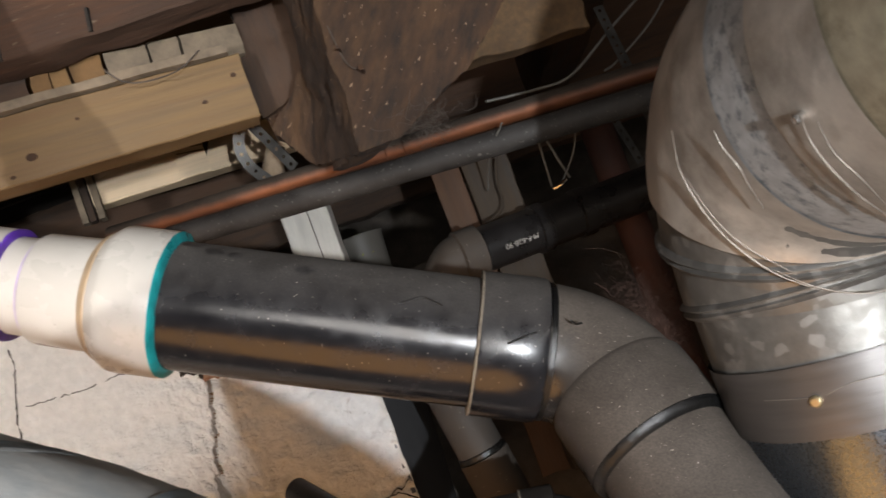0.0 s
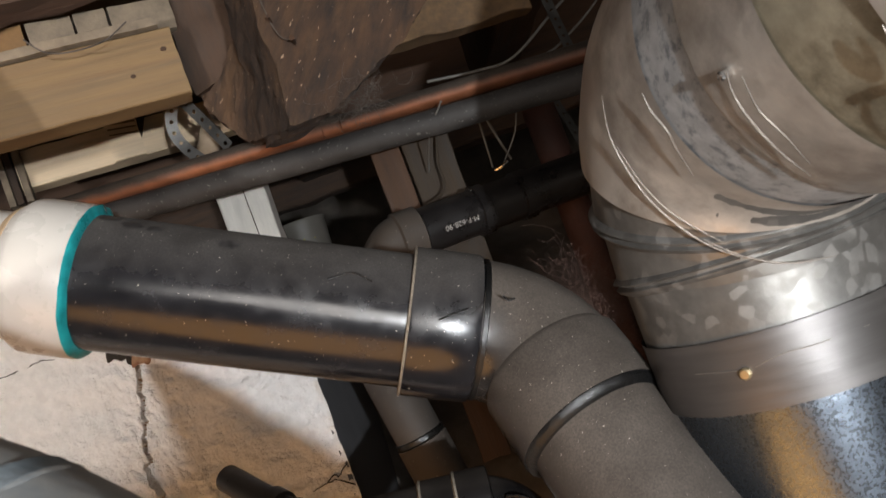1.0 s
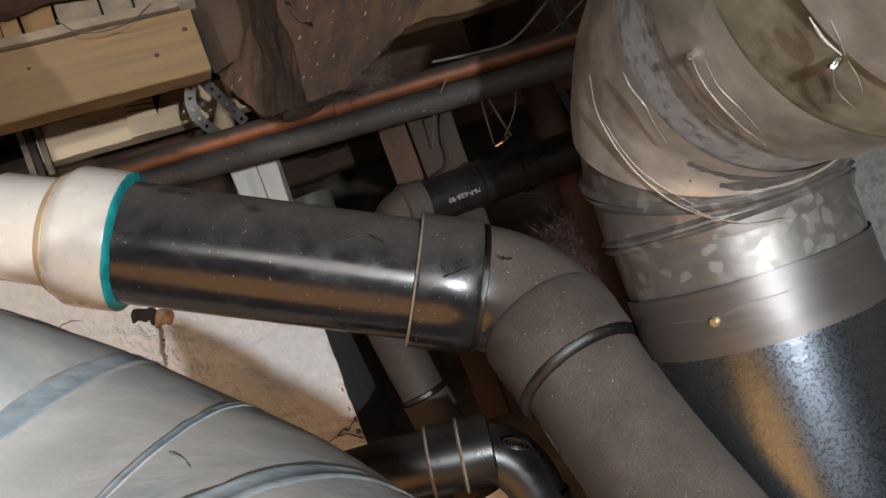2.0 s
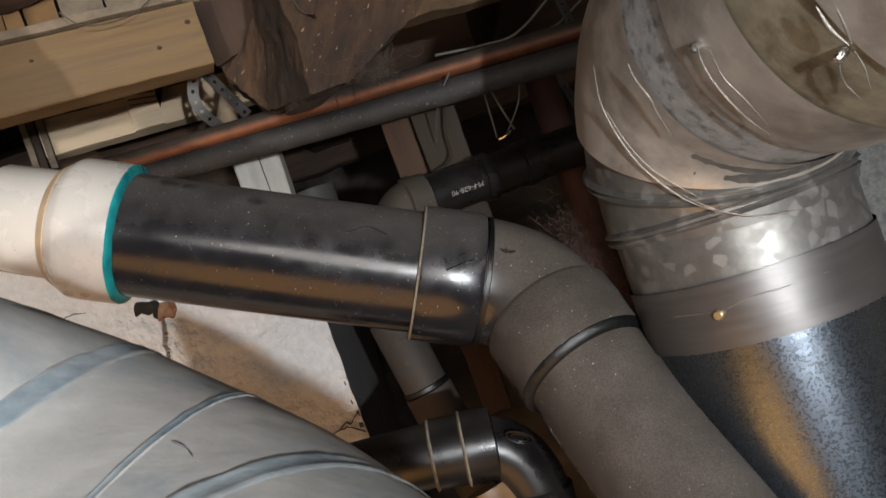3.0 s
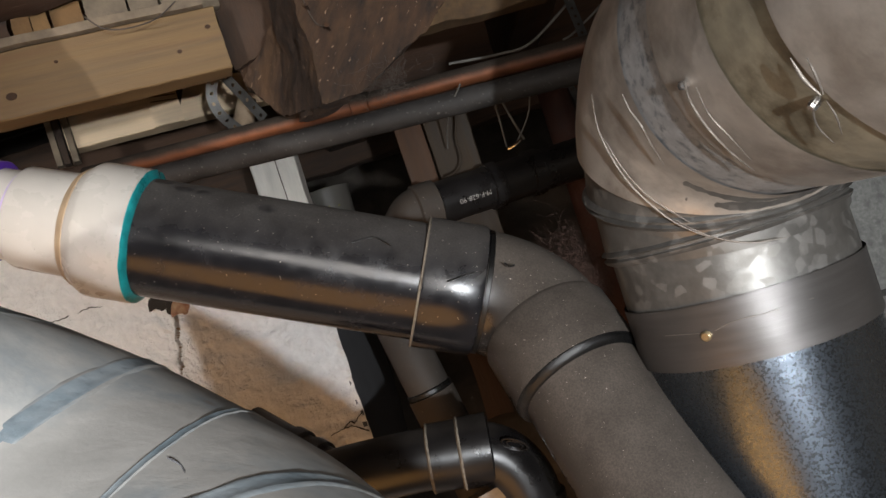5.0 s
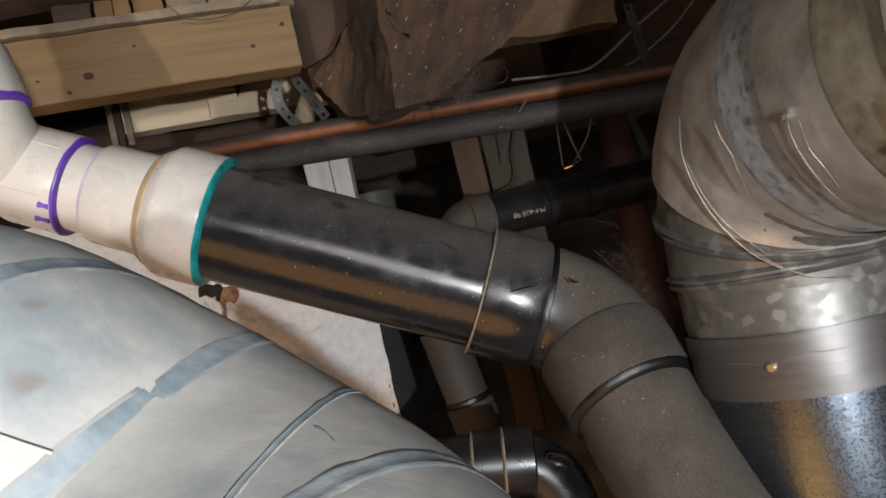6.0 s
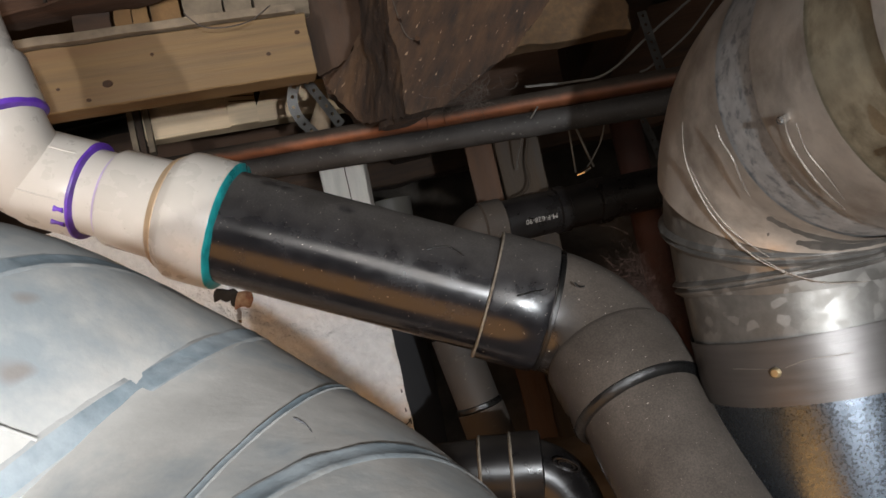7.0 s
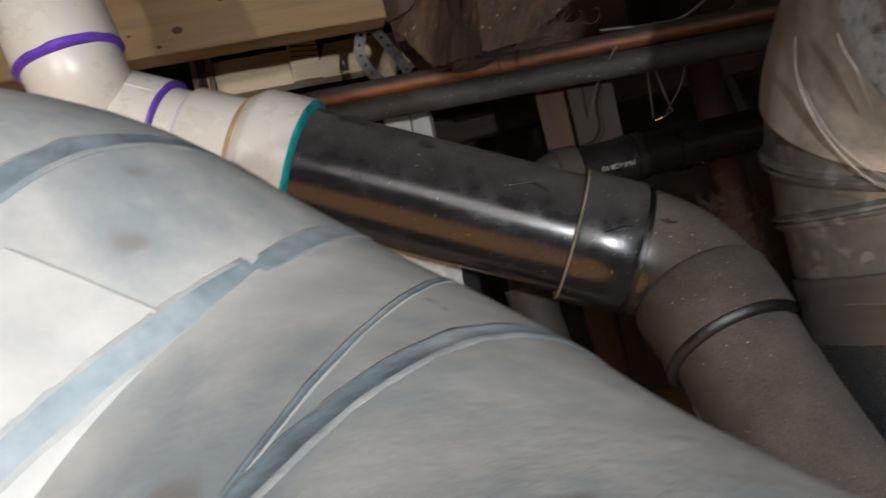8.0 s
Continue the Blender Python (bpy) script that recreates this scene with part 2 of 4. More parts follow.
def tube(bm, pts, radii, segs=32, caps=True, wobble=0.0, freq=8.0, bore=0.0):
    """Sweeps a circle along pts; radii is one number or one for each point. bore: wall thickness of an open end."""
    if not isinstance(radii, (list, tuple)):
        radii = [radii] * len(pts)
    rings = []
    for (p, a, b), r in zip(frames_along(pts), radii):
        ring = []
        for k in range(segs):
            w = 2 * math.pi * k / segs
            q = p + (a * math.cos(w) + b * math.sin(w)) * r
            if wobble:
                q += (q - p).normalized() * wobble * noise.noise(q * freq)
            ring.append(bm.verts.new(q))
        rings.append(ring)
    for r0, r1 in zip(rings, rings[1:]):
        for k in range(segs):
            bm.faces.new((r0[k], r0[(k + 1) % segs], r1[(k + 1) % segs], r1[k]))
    if caps:
        bm.faces.new(rings[0][::-1])
        bm.faces.new(rings[-1])
    return bm


def line(a, b, n=1):
    a, b = Vector(a), Vector(b)
    return [a.lerp(b, i / n) for i in range(n + 1)]


def bend(a, c, b, radius, n=12):
    """From a to b with the corner c rounded off."""
    a, b, c = Vector(a), Vector(b), Vector(c)
    u, v = (a - c).normalized(), (b - c).normalized()
    half = u.angle(v) / 2
    cut = radius / math.tan(half)
    mid = c + (u + v).normalized() * radius / math.sin(half)
    s, e = c + u * cut - mid, c + v * cut - mid
    return [a] + [mid + s.slerp(e, i / n) for i in range(n + 1)] + [b]


def profile(axis_a, axis_b, steps):
    """Points and radii along a straight axis: steps are (metres from a, radius)."""
    a = Vector(axis_a)
    d = (Vector(axis_b) - a).normalized()
    return [a + d * s for s, _ in steps], [r for _, r in steps]


def box(bm, a, b, up, width, height, rough=0.0, cuts=1, twist=0.0):
    """A board from a to b: width across (sideways), height along up; rough: how uneven its faces are."""
    a, b, up = Vector(a), Vector(b), Vector(up)
    d = (b - a).normalized()
    side = d.cross(up).normalized()
    up = side.cross(d).normalized()
    n = max(1, int((b - a).length / 0.02)) if rough else cuts
    m = 6 if rough else 1
    e = min(width, height) * 0.04
    prof = []
    corners = [(-1, -1), (1, -1), (1, 1), (-1, 1)]
    for i, (sx, sy) in enumerate(corners):
        nx, ny = corners[(i + 1) % 4]
        x0, y0, x1, y1 = sx * width / 2, sy * height / 2, nx * width / 2, ny * height / 2
        t0, t1 = e / max(1e-6, math.hypot(x1 - x0, y1 - y0)), 1 - e / max(1e-6, math.hypot(x1 - x0, y1 - y0))
        for k in range(m + 1):
            t = t0 + (t1 - t0) * k / m
            prof.append((x0 + (x1 - x0) * t, y0 + (y1 - y0) * t))
    rings = []
    for i in range(n + 1):
        p = a.lerp(b, i / n)
        ring = []
        for x, y in prof:
            q = p + side * x + up * y
            if rough:
                q += (side * noise.noise(q * 30) + up * noise.noise(q * 30 + Vector((7, 3, 1)))) * rough
                if i in (0, n):
                    q += d * noise.noise(q * 60) * rough * 1.5
            ring.append(bm.verts.new(q))
        rings.append(ring)
    for r0, r1 in zip(rings, rings[1:]):
        for k in range(len(prof)):
            bm.faces.new((r0[k], r0[(k + 1) % len(prof)], r1[(k + 1) % len(prof)], r1[k]))
    bm.faces.new(rings[0][::-1])
    bm.faces.new(rings[-1])
    return bm


def board(name, a, b, up, width, height, mat, parent=None, rough=0.0, label=""):
    """A board as a mesh whose own z axis runs along it, so that its grain does too."""
    a, b, up = Vector(a), Vector(b), Vector(up)
    d = (b - a).normalized()
    side = d.cross(up).normalized()
    rot = Matrix((side, side.cross(d).normalized() * 1.0, -d)).transposed()
    if rot.determinant() < 0:
        rot = Matrix((-side, side.cross(d).normalized(), -d)).transposed()
    m = Matrix.Translation(a) @ rot.to_4x4()
    bm = box(bmesh.new(), a, b, up, width, height, rough)
    bmesh.ops.transform(bm, matrix=m.inverted(), verts=bm.verts)
    ob = part(name, bm, mat, None, label, smooth=True)
    if parent:
        ob.parent = parent
        ob.matrix_parent_inverse = Matrix.Translation(parent.location).inverted()
    ob.matrix_basis = m
    return ob


def strand(bm, pts, r=0.0008, segs=5):
    return tube(bm, pts, r, segs)


def curve_pts(ctrl, n=24):
    """A smooth line through the control points."""
    c = [Vector(p) for p in ctrl]
    c = [c[0] * 2 - c[1]] + c + [c[-1] * 2 - c[-2]]
    out = []
    per = max(2, n // (len(c) - 3))
    for i in range(1, len(c) - 2):
        p0, p1, p2, p3 = c[i - 1:i + 3]
        for k in range(per):
            t = k / per
            out.append(0.5 * ((2 * p1) + (p2 - p0) * t + (2 * p0 - 5 * p1 + 4 * p2 - p3) * t * t + (3 * p1 - p0 - 3 * p2 + p3) * t ** 3))
    out.append(c[-2])
    return out


# ---- setting ----
def slab(name, lo, hi, mat, label, category):
    bm = bmesh.new()
    bmesh.ops.create_cube(bm, size=1)
    for v in bm.verts:
        v.co = [lo[i] + (v.co[i] + 0.5) * (hi[i] - lo[i]) for i in range(3)]
    return tagged(part(name, bm, mat, None, "", False), label, category, kind="structure")


slab("floor", (-2.2, -2.2, -0.1), (2.2, 3.2, 0.0), CONCRETE, "grey concrete basement floor in shade", "floor")
slab("wall_back", (-2.2, 2.2, 0.0), (2.2, 2.35, 2.3), STONE, "dark rubble wall far behind the pipes", "wall")
# Three room walls out of view, added to close the space around the lamps.
slab("wall_room_left", (-2.3, -2.2, 0.0), (-2.2, 3.2, 2.3), ROOMWALL, "plaster wall added out of view around the basement", "wall")
slab("wall_room_right", (2.2, -2.2, 0.0), (2.3, 3.2, 2.3), ROOMWALL, "plaster wall added out of view around the basement", "wall")
slab("wall_room_behind", (-2.2, -2.3, 0.0), (2.2, -2.2, 2.3), ROOMWALL, "plaster wall added out of view around the basement", "wall")


def plaster_wall():
    """The old whitewashed foundation wall with its free end, trowel marks and a crack."""
    x1, y0, z1 = -0.140, 0.855, 1.865
    bm = bmesh.new()
    xs = [x1 - 0.75 + 0.008 * i for i in range(69)]
    xs += [xs[-1] + 0.0011 * (i + 1) for i in range(70)]
    step = (x1 - xs[-1]) / 22
    xs += [xs[-1] + step * (i + 1) for i in range(22)]
    nx, nz = len(xs) - 1, 210
    zs = [z1 - 0.62 * (1 - k / nz) for k in range(nz + 1)]

    def crack_x(z):
        return -0.303 - 0.018 * min(1.0, max(0.0, (1.75 - z) / 0.07)) + 0.005 * noise.noise(Vector((0, 0, z * 45))) + 0.004 * noise.noise(Vector((3, 0, z * 160)))

    def surface(x, z):
        p = Vector((x, 0, z))
        return y0 + 0.006 * noise.noise(p * 9) + 0.0045 * noise.noise(p * 34) + 0.0042 * noise.noise(p * 85) + 0.0024 * noise.noise(p * 190)

    grid = []
    for k, z in enumerate(zs):
        row = []
        for i, x in enumerate(xs):
            y = surface(x, z)
            d, wide = abs(x - crack_x(z)), 0.0020 + 0.0012 * noise.noise(Vector((1, 0, z * 70))) + 0.004 * max(0.0, 1 - abs(z - 1.645) / 0.02)
            if d < wide:
                y += 0.03 * (1 - d / wide) ** 0.5
            edge = 0.003 * noise.noise(Vector((0, 5, z * 30))) if i == nx else 0
            drop = 0.07 * max(0.0, min(1.0, (x + 0.42) / 0.2)) * k / nz + 0.006 * noise.noise(Vector((x * 25, 2, 0))) * k / nz
            row.append(bm.verts.new((x + edge, y, z - drop)))
        grid.append(row)
    for k in range(nz):
        for i in range(nx):
            f = bm.faces.new((grid[k][i], grid[k][i + 1], grid[k + 1][i + 1], grid[k + 1][i]))
            x, z = xs[i], zs[k]
            d = x - crack_x(z)
            if abs(d) < 0.0016:
                f.material_index = 1
    back = bm.verts.new((x1 - 0.75, 1.2, z1)), bm.verts.new((x1, 1.2, z1 - 0.07))
    bm.faces.new([v for v in grid[-1]] + [back[1], back[0]])
    wall = part("wall_foundation", bm, PLASTER)
    wall.data.materials.append(MORTAR)
    tagged(wall, "whitewashed rough plaster foundation wall with a crack", "wall", kind="structure")

    def chunk(name, cx, cz, w, h, deep, mat, label, lean=0.0):
        """An uneven lump set in the wall, its face a little proud of the plaster."""
        bm = bmesh.new()
        bmesh.ops.create_icosphere(bm, subdivisions=4, radius=1.0)
        for v in bm.verts:
            p = Vector(v.co)
            for a in range(3):
                p[a] = math.copysign(abs(p[a]) ** 0.6, p[a])
            p = Vector((p.x * w + p.z * lean, p.y * deep, p.z * h))
            p += Vector((noise.noise(p * 90 + Vector((cx, 1, 2))), 0.6 * noise.noise(p * 120), noise.noise(p * 90 + Vector((4, 3, cz))))) * 0.006
            v.co = Vector((cx, y0, cz)) + p
        part(name, bm, mat, wall, label)

    chunk("brick", -0.291, 1.743, 0.010, 0.008, 0.0050, CHIP_BRICK, "bare red-brown brick in a broken hole", 0.003)
    # Dark lumps take the place of a hollow; its shade is their colour.
    chunk("hole", -0.314, 1.753, 0.011, 0.0050, 0.0036, RECESS_DARK, "dark lump drawn as a shaded hole by the crack")
    chunk("hole", -0.303, 1.746, 0.003, 0.010, 0.0042, RECESS_DARK, "dark lump drawn as a shaded hole by the crack")
    # The shade in each crack is a near-black strand on the surface.
    for run in (((-0.182, 1.560), (-0.172, 1.5615), (-0.166, 1.563), (-0.156, 1.5625), (-0.144, 1.556), (-0.141, 1.552)),
                ((-0.166, 1.563), (-0.158, 1.568), (-0.153, 1.565), (-0.148, 1.570), (-0.142, 1.574)),
                ((-0.485, 1.834), (-0.486, 1.816), (-0.493, 1.788), (-0.500, 1.763), (-0.504, 1.740)),
                ((-0.487, 1.773), (-0.453, 1.771), (-0.423, 1.769), (-0.391, 1.771), (-0.368, 1.767))):
        bm = bmesh.new()
        pts = curve_pts([(x, y0, z) for x, z in run], 40)
        for p in pts:
            p.z += 0.0016 * noise.noise(p * 260)
            p.y = surface(p.x, p.z)
        tube(bm, pts, [0.0018 + 0.0010 * noise.noise(p * 200) for p in pts], 6)
        for v in bm.verts:
            c = min(pts, key=lambda q: (q - v.co).length)
            v.co.x = c.x + (v.co.x - c.x) * 0.3
            v.co.z = c.z + (v.co.z - c.z) * 0.3
        part("crack", bm, RECESS_DARK, wall, "thin dark strand drawn as a shaded crack")
    slab("wall_foundation_core", (-2.2, y0 + 0.012, 0.0), (x1 - 0.006, 1.2, 1.78), PLASTER, "core of the old foundation wall", "wall")
    # The end face is one even dark grey, unlike the pale front.
    slab("wall_end_face", (x1 - 0.0055, y0 + 0.004, 0.0), (x1 - 0.001, 1.2, 1.785), GREYSIDE, "dark grey end of the foundation wall", "wall")


plaster_wall()


def subfloor():
    """Old floor boards overhead, and the joists' dark bays."""
    top = thing("ceiling", "dark old floorboards overhead", "ceiling", kind="structure")
    bm = bmesh.new()
    for i in range(36):
        y = -2.15 + i * 0.145
        box(bm, (-2.2, y, 2.19 + 0.004 * random.random()), (2.2, y, 2.19 + 0.004 * random.random()), (0, 0, 1), 0.14, 0.025)
    part("floorboards", bm, SUBFLOOR, top)


subfloor()

# ---- joists and boards ----
UP = (0, 0, 1)


def beams():
    t = thing("diagonal_strut", "rough dusty brown old timber strut with cobwebs", "timber", "old timbers")
    def timber(face, depth, parent, mat):
        bm = bmesh.new()
        front = bm.faces.new([bm.verts.new(p) for p in face])
        moved = bmesh.ops.extrude_face_region(bm, geom=[front])["geom"]
        for v in moved:
            if isinstance(v, bmesh.types.BMVert):
                v.co += Vector(depth)
        bmesh.ops.triangulate(bm, faces=bm.faces[:])
        for _ in range(6):
            long = [e for e in bm.edges if e.calc_length() > 0.0065]
            if long:
                bmesh.ops.subdivide_edges(bm, edges=long, cuts=1)
                bmesh.ops.triangulate(bm, faces=bm.faces[:])
        for v in bm.verts:
            v.co += Vector((noise.noise(v.co * 40), noise.noise(v.co * 40 + Vector((9, 1, 4))), noise.noise(v.co * 44 + Vector((2, 8, 5))))) * 0.0034
            v.co += Vector((noise.noise(v.co * 130), noise.noise(v.co * 130 + Vector((3, 3, 7))), noise.noise(v.co * 130 + Vector((8, 2, 1))))) * 0.0016
        return part("timber", bm, mat, parent)

    timber([(-0.0611, 0.6677, 1.8609), (-0.0274, 0.6691, 1.8603), (0.0396, 0.6706, 1.8926), (0.0547, 0.6707, 1.9066), (0.1086, 0.6712, 1.9517), (0.1572, 0.6717, 1.9906), (-0.0511, 0.6619, 2.0374), (-0.0564, 0.6645, 1.9589), (-0.0552, 0.6663, 1.9089)], (-0.035, 0.09, 0.01), t, OLDWOOD)
    timber([(-0.0604, 0.6727, 1.8618), (-0.1159, 0.7848, 1.8865), (-0.1426, 0.8021, 1.9363), (-0.1186, 0.7923, 1.9551), (-0.0770, 0.7628, 1.9890), (-0.0367, 0.7428, 2.0316), (-0.0420, 0.6722, 2.0399), (-0.0557, 0.6695, 1.9605), (-0.0545, 0.6713, 1.9101)], (0.0, 0.06, 0.01), t, OLDWOOD)
    u = thing("joist_end", "dark rough end of an old floor joist", "joist", "old timbers")
    timber([(-0.1679, 0.8887, 2.0092), (-0.1658, 0.8900, 1.9743), (-0.1285, 0.8910, 1.9871), (-0.0856, 0.8909, 2.0370), (-0.0419, 0.8900, 2.1132), (-0.1489, 0.8849, 2.1372), (-0.1637, 0.8875, 2.0479)], (0.0, 0.3, 0.05), u, OLDWOOD_DARK)
    for p, r in (((-0.0363, 0.6567, 1.9182), 0.0022), ((-0.0474, 0.6555, 1.9388), 0.0014)):
        bm = bmesh.new()
        tube(bm, [Vector(p) + Vector((0, k, 0)) for k in (0.01, -0.004, -0.006)], [r * 0.6, r * 0.6, r], 8)
        part("nail", bm, KNOT, t, "rusty bent nail")
    b = board("side_joist", (-0.125, 1.6, 2.05), (-0.125, 0.90, 2.05), UP, 0.075, 0.19, OLDWOOD, rough=0.004)
    tagged(b, "dark brown old joist beside the new pine stud", "joist", "old timbers")
    b = board("side_joist", (0.22, 1.9, 2.08), (0.22, 0.2, 2.08), UP, 0.06, 0.17, OLDWOOD_DARK, rough=0.004)
    tagged(b, "dark brown old joist overhead", "joist", "old timbers")
    b = board("rim_beam", (-1.5, 0.66, 2.118), (-0.10, 0.80, 2.118), UP, 0.05, 0.10, RIMWOOD, rough=0.004)
    tagged(b, "red-brown stained old beam above the pine board", "beam")
    # Near-black strips on the beam's face stand for shade in its notches.
    for x, h in ((-0.392, 0.040), (-0.346, 0.034), (-0.262, 0.022)):
        y = 0.66 + (x + 1.5) * 0.1 - 0.0262
        e = board("saw_cut", (x, y, 2.070), (x + 0.003, y, 2.070 + h), (0, 1, 0), 0.003, 0.004, RECESS_DARK)
        e.parent = b
        e.matrix_parent_inverse = b.matrix_basis.inverted()
        e["label"] = "dark strip drawn as a shaded saw cut"
    b = board("tan_board", (-0.0028, 0.9156, 1.9980), (0.2018, 0.9438, 1.9927), UP, 0.03, 0.076, AGED, rough=0.004)
    tagged(b, "aged tan board with a splintered end", "board")
    b = board("cross_beam", (-1.2, 1.55, 2.03), (1.5, 1.55, 2.03), UP, 0.06, 0.22, OLDWOOD_DARK, rough=0.004)
    tagged(b, "dark old beam deep in the crawl space", "beam")


beams()


def pine_board():
    d = Vector((0.9599, 0.2802, 0)).normalized()
    n = Vector((d.y, -d.x, 0))
    right = Vector((-0.157, 0.8405, 2.0))
    t = thing("pine_board", "new pine stud with dark knots, nailed level", "board")
    board("plank", right - d * 0.9 - n * 0.019 , right - n * 0.019, UP, 0.038, 0.068, PINE, t, 0.0012)
    for s, z, r in ((0.214, 1.988, 0.0062), (0.047, 1.994, 0.003), (0.012, 2.013, 0.0035), (0.165, 2.012, 0.0024), (0.262, 1.990, 0.0022), (0.235, 1.974, 0.003)):
        c = right - d * s + n * 0.0008
        c.z = z
        bm = bmesh.new()
        tube(bm, [c - n * 0.004, c + n * 0.0002], [r * 0.75, r * 0.62], 12)
        for v in bm.verts:
            v.co += d * (v.co - c).dot(d) * 0.35
        part("knot", bm, KNOT, t)
    bm = bmesh.new()
    box(bm, right - d * 0.9 - n * 0.019 + Vector((0, 0, 0.040)), right - n * 0.019 - d * 0.01 + Vector((0, 0, 0.040)), UP, 0.05, 0.009, 0.0012)
    ob = part("lath_strip", bm, LATH)
    tagged(ob, "pale rough plaster lath lying on the pine stud", "lath")


pine_board()


# ---- the main drain ----
A0 = Vector((-0.2101, 0.5901, 1.7908))
A1 = Vector((0.0162, 0.6020, 1.6739))
AX = (A1 - A0).normalized()
H0 = Vector((0.0531, 0.5860, 1.6344))
HX = LX = Vector((0.2015, -0.5719, -0.7952)).normalized()
L0 = H0 + HX * 0.048
L1 = L0 + LX * 0.1


def along(s):
    return A0 + AX * s


def main_drain():
    t = thing("black_drain_pipe", "glossy black plastic drain pipe with dusty top and elbow", "pipe")
    bm = bmesh.new()
    pts, radii = profile(A0, A1, [(-0.02, 0.0445)] + [(0.02 * i, 0.0445) for i in range(12)])
    tube(bm, pts, radii, 64)
    part("pipe", bm, ABS, t)
    bm = bmesh.new()
    pts, radii = profile(A0, A1, [(0.208, 0.0447), (0.2085, 0.0488), (0.211, 0.0496), (0.249, 0.0496), (0.2525, 0.0488), (0.2535, 0.0462), (0.256, 0.0458)])
    tube(bm, pts, radii, 64)
    hub = part("hub", bm, ABS, t)
    # A raised black ring paints the shade of the step behind the hub.
    bm = bmesh.new()
    pts, radii = profile(A0, A1, [(0.2535, 0.0462), (0.2542, 0.0474), (0.2572, 0.0474), (0.258, 0.0462)])
    tube(bm, pts, radii, 64)
    part("groove_ring", bm, GROOVE, t, "black ring painted as the shaded groove behind the hub")
    bm = bmesh.new()
    p, q = along(0.254), H0
    mid = []
    span = (q - p).length
    for i in range(17):
        u = i / 16
        h00, h10, h01, h11 = 2 * u**3 - 3 * u**2 + 1, u**3 - 2 * u**2 + u, -2 * u**3 + 3 * u**2, u**3 - u**2
        mid.append(p * h00 + AX * span * h10 + q * h01 + HX * span * h11)
    tube(bm, mid, 0.0466, 64)
    part("elbow", bm, ABS_DUSTY, t)
    bm = bmesh.new()
    w = (L0 - H0).length
    pts, radii = profile(H0, L0, [(-0.004, 0.0462), (-0.002, 0.0475), (0.002, 0.0498), (w * 0.5, 0.0500), (w - 0.0012, 0.0500), (w - 0.0008, 0.0455)])
    tube(bm, pts, radii, 64)
    part("hub", bm, ABS_DUSTY, t)
    bm = bmesh.new()
    pts, radii = profile(H0, L0, [(w - 0.0013, 0.0470), (w - 0.0010, 0.0493), (w + 0.0016, 0.0489), (w + 0.0042, 0.0462), (w + 0.0050, 0.0446)])
    tube(bm, pts, radii, 96, wobble=0.0005, freq=70)
    part("cement_ring", bm, GROOVE, t, "shiny black ring of pipe cement")
    bm = bmesh.new()
    pts, radii = profile(L0, L1, [(-0.004 + 0.02 * i, 0.0448) for i in range(25)])
    tube(bm, pts, radii, 64)
    part("lower_pipe", bm, ABS_DUSTY, t)
    # moulding seams and joints
    bm = bmesh.new()
    pts, radii = profile(A0, A1, [(0.2072, 0.0452), (0.2074, 0.0497), (0.2086, 0.0500), (0.2090, 0.0490)])
    tube(bm, pts, radii, 64)
    part("rim", bm, PALE_RIM, t, "dusty pale rim of the hub")
    return t


def pipe_marks(t):
    """Dark blots in the dust of the pipe, scratches, chips and a rust stain."""
    def blot(centre, size, mat, label, radius, origin, way):
        c = Vector(centre)
        foot = origin + way * (c - origin).dot(way)
        nrm = (c - foot).normalized()
        side = way.cross(nrm)
        bm = bmesh.new()
        ring = [bm.verts.new(foot + nrm * (radius + 0.0005))]
        n = 28
        for k in range(n):
            w = 2 * math.pi * k / n
            u = size * (1 + 0.25 * noise.noise(Vector((math.cos(w) * 2.5, math.sin(w) * 2.5, c.x * 50))))
            q = c + way * math.cos(w) * u * 1.5 + side * math.sin(w) * u
            f = origin + way * (q - origin).dot(way)
            ring.append(bm.verts.new(f + (q - f).normalized() * (radius + 0.0003)))
        for k in range(n):
            bm.faces.new((ring[0], ring[1 + k], ring[1 + (k + 1) % n]))
        part("mark", bm, mat, t, label)

    for p, size in (((-0.1124, 0.5674, 1.7795), 0.0042), ((-0.1821, 0.5778, 1.8200), 0.0046), ((-0.1675, 0.5727, 1.8109), 0.0050), ((-0.1555, 0.5727, 1.8032), 0.0036)):
        blot(p, size, SMUDGE, "dark finger smudge in the dust", 0.0445, A0, AX)
    c = Vector((0.0181, 0.5547, 1.6524))
    foot = along(0.262)
    nrm = (c - foot).normalized()
    bm = bmesh.new()
    tube(bm, [foot + nrm * k for k in (0.0455, 0.0471, 0.0476)], [0.0042, 0.0038, 0.0016], 14, wobble=0.001, freq=300)
    part("rust_stain", bm, RUST, t, "orange-brown rust stain")
    for pts in ((((0.0369, 0.5496, 1.6913)), ((0.0392, 0.5486, 1.6877)), ((0.0432, 0.5495, 1.6874))), (((-0.0048, 0.5508, 1.6909)), ((0.0055, 0.5518, 1.6912)), ((0.0148, 0.5527, 1.6911))),
                (((-0.0608, 0.5581, 1.7379)), ((-0.0459, 0.5601, 1.7367)), ((-0.0389, 0.5590, 1.7308)), ((-0.0353, 0.5590, 1.7271)))):
        bm = bmesh.new()
        tube(bm, curve_pts(pts, 12), 0.0007, 6)
        part("scratch", bm, GROOVE, t, "thin black scratch")


SMUDGE = material("smudged_dust", (0.034, 0.031, 0.030), 0.5, spread=0.5, scale=300)
RUST = material("rust_stain", (0.22, 0.10, 0.035), 0.7, spread=0.5, scale=200)
pipe_marks(main_drain())


